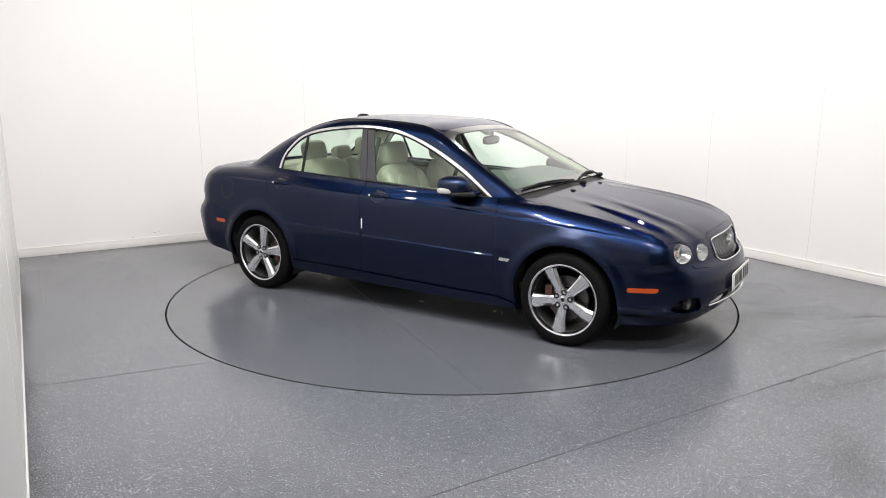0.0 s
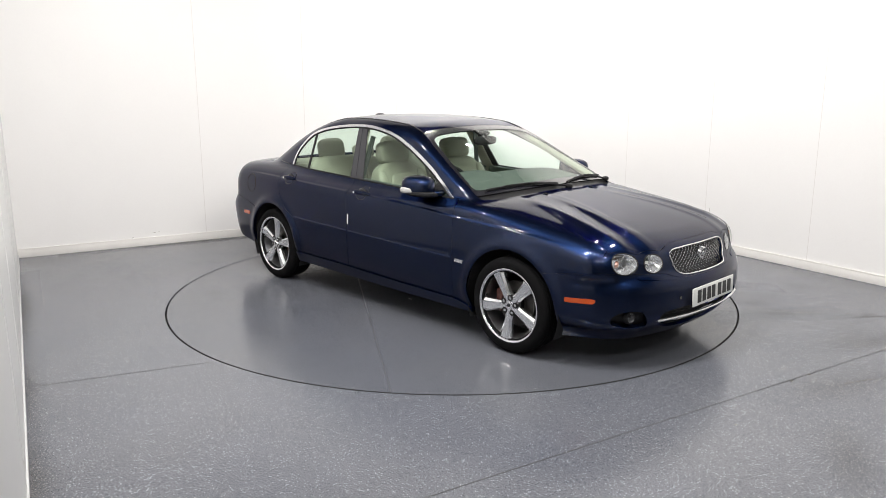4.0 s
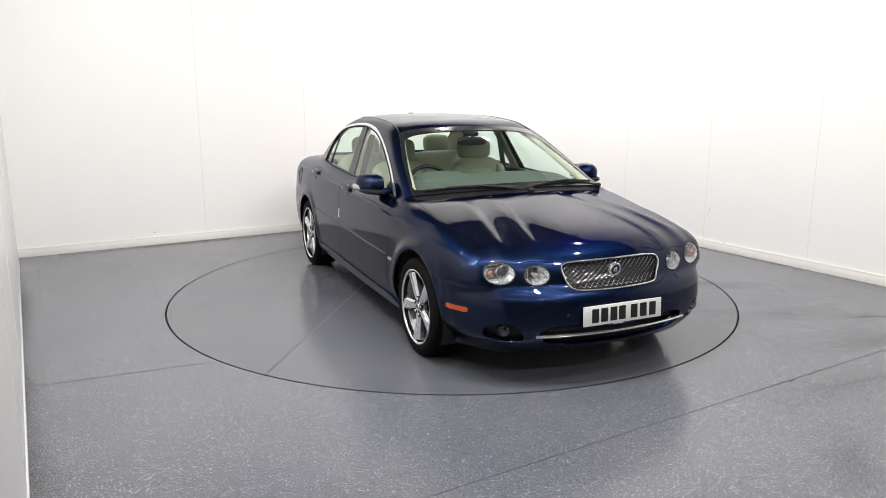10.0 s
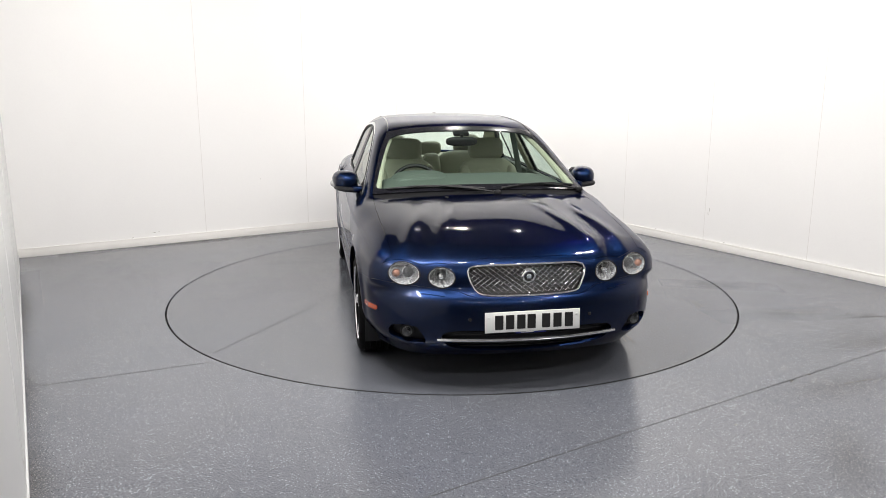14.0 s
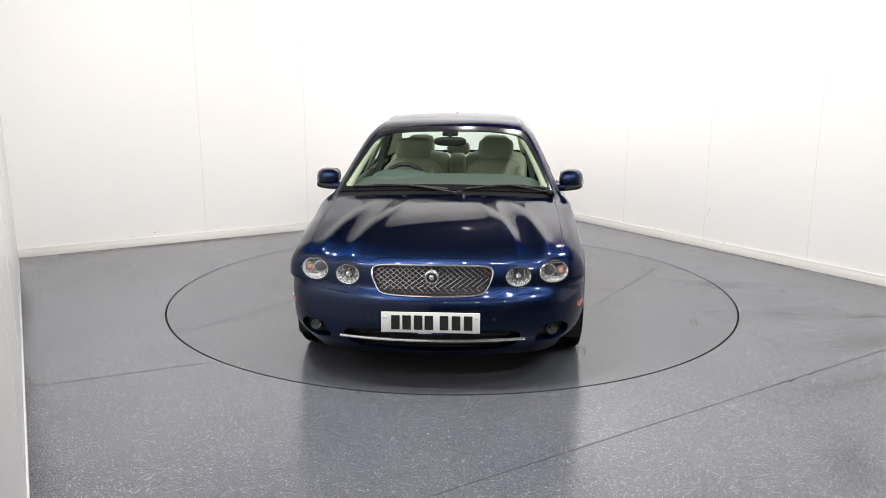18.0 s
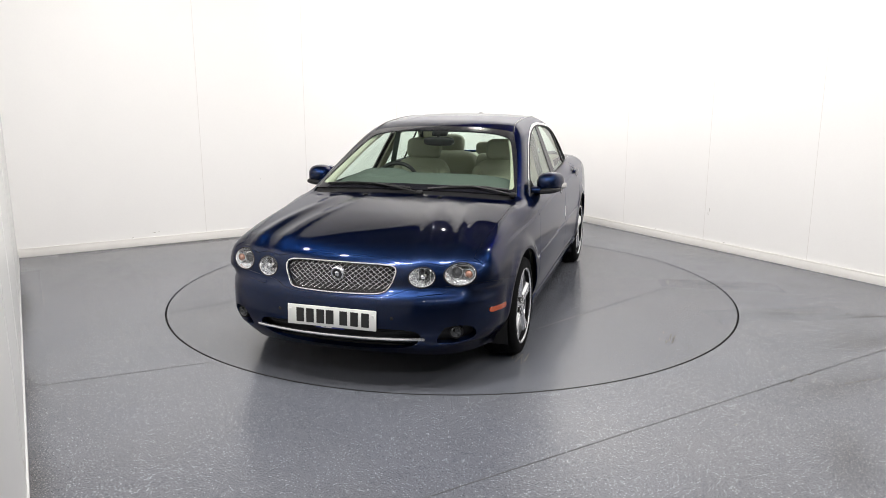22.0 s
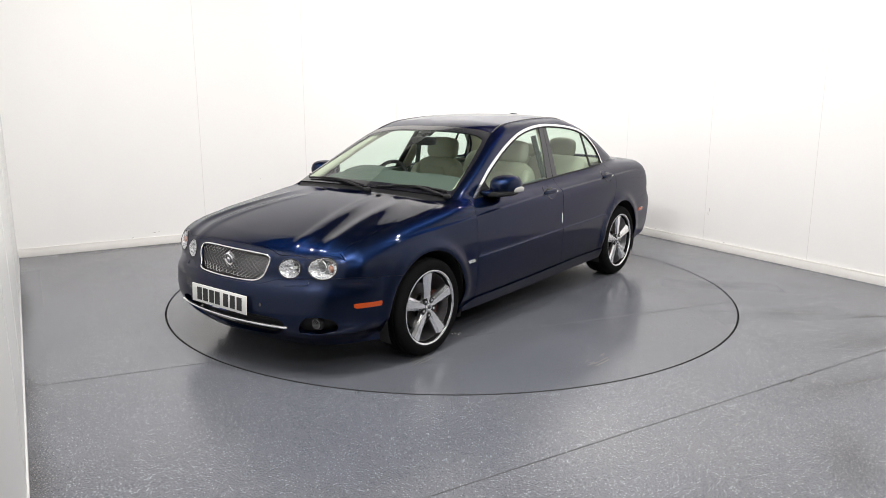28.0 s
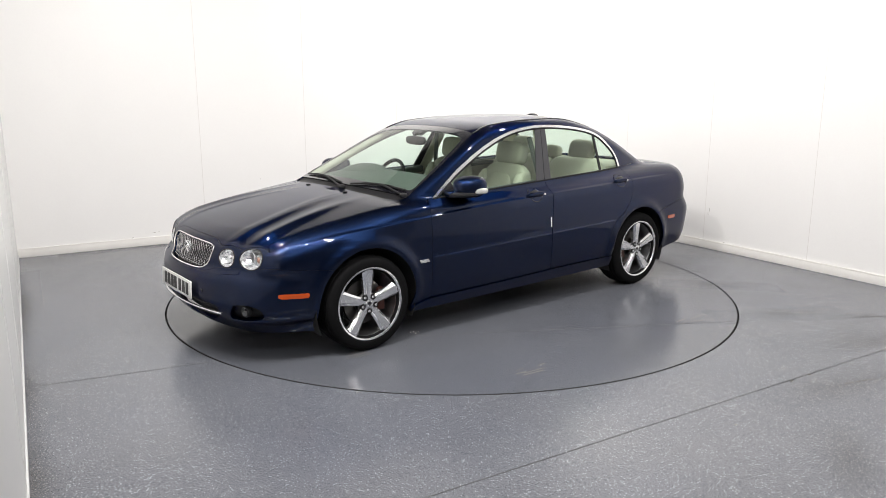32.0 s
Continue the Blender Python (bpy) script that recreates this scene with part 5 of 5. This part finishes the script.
strip = onto(FRONT, curve((-0.505, 0.312), (-0.3, 0.3135), (0.0, 0.315), (0.3, 0.3135), (0.505, 0.312)))
part("bumper_strip", tube(strip + [0.006, 0, 0], 0.0085, 8), M_CHROME, car, "slim chrome strip across the lower intake")
for z in (0.262, 0.285, 0.338, 0.355):
    q = onto(FRONT, curve((-0.42, z), (0.0, z), (0.42, z), ds=0.05))
    part("intake_slat", tube(q + [-0.028, 0, 0], 0.004, 6), M_BLACK, car)
for s in (1, -1):
    p, n = spot(FRONT, s * 0.668, 0.342, lift=-0.018)
    m = Matrix.Translation(p) @ Matrix.Rotation(radians(-90 + s * 10), 4, "Z")
    fog = part("fog_lamp", lathe([(0.0, -0.02), (0.016, -0.016), (0.026, 0.0), (0.029, 0.004), (0.032, 0.002), (0.034, -0.02)], 28, at=m), M_PROJ, car, "small round front fog lamp")
    part("fog_bezel", lathe([(0.029, 0.005), (0.037, 0.004), (0.040, -0.02)], 28, at=m), M_BLACK, fog)
    part("fog_lens", lathe([(0.0, 0.007), (0.016, 0.0055), (0.029, 0.003)], 28, at=m), M_LENS, fog)
    q = onto(FRONT, curve((s * 0.555, 0.283), (s * 0.64, 0.279), (s * 0.735, 0.290)))
    part("fog_blade", tube(q + [-0.004, 0, 0], 0.004, 6), M_PAINT, car)
    # covers of the lamp washers under the headlamps
    q = closed((0.46, 0.566), (0.53, 0.571), (0.60, 0.577), (0.60, 0.557), (0.53, 0.551), (0.46, 0.546))
    panel("washer_cover", FRONT, onto(FRONT, q * [s, 1]), M_PAINT, car, both=False, lift=0.004, rim=0.006, grid=0.03)
    p, n = spot(FRONT, s * 0.335, 0.43, lift=0.001)
    part("parking_sensor", lathe([(0.0, 0.002), (0.009, 0.002), (0.0105, 0.0)], 16, at=Matrix.Translation(p) @ Matrix.Rotation(radians(-90), 4, "Z")), M_GLOSSBLACK, car)
# amber side lamps
panel("side_marker", SIDE, onto(SIDE, closed((1.770, 0.449), (1.855, 0.4535), (1.940, 0.456), (1.945, 0.44), (1.938, 0.4255), (1.855, 0.4215), (1.772, 0.4175), (1.765, 0.433))), M_AMBER, car, lift=0.004, rim=0.008, grid=0.03, label="amber side marker lamp")
panel("side_marker", SIDE, onto(SIDE, closed((-1.775, 0.5545), (-1.83, 0.5555), (-1.885, 0.554), (-1.889, 0.539), (-1.883, 0.523), (-1.83, 0.5215), (-1.776, 0.5225), (-1.771, 0.539))), M_AMBER, car, lift=0.004, rim=0.008, grid=0.03, label="amber rear side marker lamp")
panel("tail_lamp", REAR, onto(REAR, closed((0.50, 0.90), (0.60, 0.90), (0.66, 0.84), (0.66, 0.75), (0.56, 0.73), (0.49, 0.78))), M_RED, car, lift=0.004, rim=0.01, label="red tail lamp")
emblem = np.array([(0.892, 0.5205), (0.93, 0.519), (0.968, 0.5175), (0.985, 0.5425), (0.945, 0.544), (0.905, 0.545)])
panel("wing_emblem", SIDE, onto(SIDE, np.vstack([curve(tuple(a), tuple(b), ds=0.01)[:-1] for a, b in zip(emblem, np.roll(emblem, -1, 0))])), M_CHROME, car, lift=0.006, rim=0.008, grid=0.02, label="small chrome emblem behind the front wheel")
slab = [(-0.253, 0.625), (-0.262, 0.625), (-0.262, 0.70), (-0.253, 0.70)]
panel("sticker", SIDE, onto(SIDE, np.vstack([curve(a, b, ds=0.01)[:-1] for a, b in zip(slab, slab[1:] + slab[:1])])), M_WHITE, car, lift=0.003, rim=0.003, gap=0, grid=0.02, label="white protective strip on the door edge")

# ================= the car: mirrors, handles, wipers, small things =================
for s in (1, -1):
    m = new("door_mirror")
    m.parent = car
    m["label"] = "blue door mirror with a clear repeater lens"
    at = pose(0.552, s * 0.902, 0.992, 0, 0, s * -14)
    part("housing", pillow(0.235, 0.168, 0.146, 2.6, at=at, rows=18, cols=36), M_PAINT, m)
    part("mirror_base", pillow(0.19, 0.22, 0.042, 3.2, at=pose(0.595, s * 0.87, 0.938, s * 7, 0, s * -14)), M_BLACK, m, "black mirror foot")
    part("mirror_glass", pillow(0.012, 0.145, 0.105, 4, at=pose(0.455, s * 0.90, 1.0, 0, 0, s * -14)), M_MIRROR, m, "mirror glass")
    part("repeater", pillow(0.115, 0.05, 0.044, 3.0, at=pose(0.525, s * 0.974, 0.969, 0, 0, s * -18)), M_REPEATER, m, "clear repeater lens")
    part("stalk", pillow(0.13, 0.10, 0.05, 3, at=pose(0.63, s * 0.815, 0.945)), M_PAINT, m)
    for x, z, ln in ((-0.112, 0.8775, 0.19), (-1.105, 0.908, 0.17)):
        p, n = spot(SIDE, x, z)
        p = Vector((p.x, p.y * s, p.z))
        h = new("door_handle")
        h.parent = car
        h["label"] = "body-coloured pull handle"
        ell = onto(SIDE, ellipse(x - 0.002, z - 0.004, 0.062, 0.046, 36)) * [1, s, 1]
        # black ring, and oval below, stand in for shade in the handle dish
        part("recess", tube(ell + [0, s * -0.002, 0], 0.003, 6, closed=True), M_GLOSSBLACK, h)
        part("bar", pillow(ln, 0.026, 0.034, 3.0, at=pose(p.x, p.y + s * 0.014, p.z + 0.002, 0, 2.2, 0)), M_PAINT, h)
        part("shadow_cup", pillow(0.118, 0.012, 0.080, 2.2, at=pose(p.x, p.y - s * 0.0005, p.z - 0.006)), M_GLOSSBLACK, h)
        part("lock", lathe([(0.0, 0.004), (0.008, 0.003), (0.009, 0.0)], 14, at=Matrix.Translation((p.x - ln * 0.42, p.y + s * 0.026, p.z)) @ (Matrix.Identity(4) if s > 0 else Matrix.Rotation(math.pi, 4, "Z"))), M_CHROME, h)
    p, n = spot(TOP, 1.15, s * 0.265, lift=0.004)
    part("washer_jet", pillow(0.035, 0.026, 0.012, 2.5, at=Matrix.Translation(p)), M_BLACK, car)
ring = onto(SIDE, ellipse(-1.732, 0.815, 0.078, 0.078, 40)) * [1, -1, 1]
part("fuel_flap", tube(ring, 0.0034, 5, closed=True), M_UNDER, car, "round fuel flap joint")

for a, b, piv in ((-0.64, 0.02, (0.10, 0.950)), (0.14, 0.68, (0.72, 0.945))):
    w = new("wiper")
    w.parent = car
    w["label"] = "black windscreen wiper at rest"
    ys = np.linspace(a, b, 14)
    zs = 0.968 + 0.014 * (1 - ((ys - (a + b) / 2) / ((b - a) / 2)) ** 2)
    q = onto(FRONT, np.stack([ys, zs], 1), cabin_field)
    nn = normals(cabin_field, q)
    part("blade", tube(q + nn * 0.010, 0.008, 6), M_BLACK, w)
    part("blade_frame", tube((q + nn * 0.018)[3:11], 0.005, 6), M_BLACK, w)
    p0 = onto(FRONT, [piv], cabin_field)[0] + [0.02, 0, 0.004]
    p2 = (q + nn * 0.02)[7]
    p1 = (p0 + p2) / 2 + [0.008, 0, 0.006]
    part("arm", tube([p0, p1, p2], 0.007, 6), M_BLACK, w)
    part("pivot", pillow(0.05, 0.05, 0.035, 2.5, at=Matrix.Translation(p0), rows=8, cols=16), M_BLACK, w)
p, n = spot(TOP, -0.93, 0.0, cabin_field)
part("aerial", pillow(0.13, 0.055, 0.06, 2.4, at=Matrix.Translation(p + Vector((0, 0, 0.02)))), M_GLOSSBLACK, car, "small dark roof aerial")
for s in (1, -1):
    q = roof_seam * [1, s, 1] + [0, 0, 0.001]
    part("roof_moulding", tube(q, 0.004, 6), M_GLOSSBLACK, car)

for s in (1, -1):
    q = ws_side * [1, s, 1] + [-0.05, -s * 0.030, -0.012]
    part("a_pillar_trim", tube(q, 0.030, 10), M_TRIM, car, "cream inner windscreen pillar trim")

# ================= the car: cabin =================
part("cabin_floor", box(2.6, 1.5, 0.04, at=pose(-0.2, 0, 0.33)), M_CARPET, car)


def seat(x, y):
    st = new("front_seat")
    st.parent = car
    st["label"] = "cream leather front seat with padded headrest"
    part("cushion", pillow(0.52, 0.50, 0.17, 4, at=pose(x + 0.05, y, 0.57, 0, -6, 0)), M_LEATHER, st)
    part("seat_base", box(0.45, 0.44, 0.18, 0.03, at=pose(x + 0.03, y, 0.43)), M_DASH, st)
    part("backrest", pillow(0.15, 0.52, 0.60, 3.6, at=pose(x - 0.27, y, 0.775, 0, -17, 0), rows=18), M_LEATHER, st)
    for s in (1, -1):
        part("side_bolster", pillow(0.16, 0.11, 0.50, 3, at=pose(x - 0.235, y + s * 0.205, 0.765, 0, -17, 0)), M_LEATHER, st)
        part("post", tube([(x - 0.345, y + s * 0.05, 1.0), (x - 0.37, y + s * 0.05, 1.10)], 0.006, 6), M_CHROME, st)
    part("centre_pad", pillow(0.05, 0.27, 0.44, 4, at=pose(x - 0.205, y, 0.775, 0, -17, 0)), M_LEATHER, st)
    part("headrest", pillow(0.12, 0.30, 0.185, 4.0, at=pose(x - 0.375, y, 1.14, 0, -10, 0)), M_LEATHER, st)


for y in (0.355, -0.355):
    seat(0.02, y)
bench = new("rear_seat")
bench.parent = car
bench["label"] = "cream leather rear bench with three headrests"
part("cushion", pillow(0.55, 1.28, 0.18, 5, at=pose(-0.78, 0, 0.55, 0, -5, 0)), M_LEATHER, bench)
for y in (0.36, -0.36):
    part("backrest", pillow(0.17, 0.60, 0.56, 5, at=pose(-1.07, y, 0.79, 0, -20, 0)), M_LEATHER, bench)
    part("headrest", pillow(0.115, 0.26, 0.19, 3.4, at=pose(-1.19, y, 1.12, 0, -12, 0)), M_LEATHER, bench)
part("armrest", pillow(0.16, 0.17, 0.52, 5, at=pose(-1.06, 0, 0.79, 0, -20, 0)), M_LEATHER, bench)
part("headrest", pillow(0.10, 0.22, 0.13, 3.4, at=pose(-1.19, 0, 1.085, 0, -12, 0)), M_LEATHER, bench)
part("parcel_shelf", box(0.62, 1.22, 0.03, 0.01, at=pose(-1.46, 0, 0.985)), M_TRIM, car, "cream parcel shelf")
part("centre_console", box(1.0, 0.2, 0.32, 0.04, at=pose(0.15, 0, 0.50)), M_DASH, car)
dash = part("dashboard", pillow(0.60, 1.44, 0.42, 4.5, at=pose(0.72, 0, 0.80, 0, 9, 0), rows=20, cols=40), M_DASH, car, "dark grey-green dashboard")
part("instrument_hood", pillow(0.30, 0.44, 0.15, 2.8, at=pose(0.60, -0.355, 0.975, 0, 8, 0)), M_DASH, dash)
part("dash_top", box(0.30, 1.20, 0.02, 0.008, at=pose(0.83, 0, 0.945, 0, 10, 0)), M_DASH, dash)
steer = new("steering_wheel")
steer.parent = car
steer["label"] = "dark leather steering wheel"
sm = pose(0.36, -0.355, 0.895, 0, 66, 0)
rim = [sm @ Vector((0.188 * math.cos(a), 0.188 * math.sin(a), 0)) for a in [2 * math.pi * k / 40 for k in range(40)]]
part("rim", tube(rim, 0.0155, 8, closed=True), M_BLACK, steer)
part("boss", pillow(0.13, 0.16, 0.06, 3, at=sm), M_DASH, steer)
for a in (0, 180, 270):
    e = sm @ Vector((0.18 * math.sin(radians(a)) * -1, 0.18 * math.cos(radians(a)), 0))
    part("spoke", tube([sm @ Vector((0, 0, 0)), e], 0.014, 6), M_DASH, steer)
part("column", tube([sm @ Vector((0, 0, 0)), sm @ Vector((0, 0, -0.25))], 0.03, 8), M_DASH, steer)
mir = part("rear_view_mirror", pillow(0.045, 0.245, 0.068, 3.2, at=pose(0.34, 0.0, 1.25, 0, 8, 0)), M_BLACK, car, "dark rear-view mirror")
part("mirror_stem", tube([(0.345, 0, 1.275), (0.35, 0, 1.305)], 0.014, 8), M_BLACK, mir)
part("sensor_box", box(0.08, 0.12, 0.03, 0.01, at=pose(0.30, 0, 1.315, 0, 26, 0)), M_BLACK, mir)
for s in (1, -1):
    part("sun_visor", box(0.15, 0.36, 0.018, 0.008, at=pose(0.14, s * 0.33, 1.345, 0, 12, 0)), M_TRIM, car)
    part("belt_webbing", box(0.012, 0.045, 0.62, 0.002, 1, at=pose(-0.36, s * 0.655, 0.98, s * 14, 8, 0)), M_DASH, car)
    part("pillar_inner", box(0.10, 0.02, 0.46, 0.008, at=pose(-0.36, s * 0.67, 1.14, s * 25, -14, 0)), M_TRIM, car)
    part("door_top", box(1.02, 0.05, 0.06, 0.015, at=pose(0.24, s * 0.735, 0.915, 0, 2.3, 0)), M_DASH, car)
    part("door_top", box(0.85, 0.05, 0.06, 0.015, at=pose(-0.75, s * 0.735, 0.945, 0, 2.3, 0)), M_DASH, car)


# ================= what turns =================


def motions():
    times = [float(k) for k in range(33)]
    off = Vector((0.02317, 0.00974, 0.0))
    rows_car, rows_disc = [], []
    for t in times:
        turn = Matrix.Rotation(radians(heading(t)), 4, "Z")
        rows_disc.append((t, turn))
        rows_car.append((t, turn @ Matrix.Translation(off)))
    walk(turntable, rows_disc)
    walk(car, rows_car)


motions()
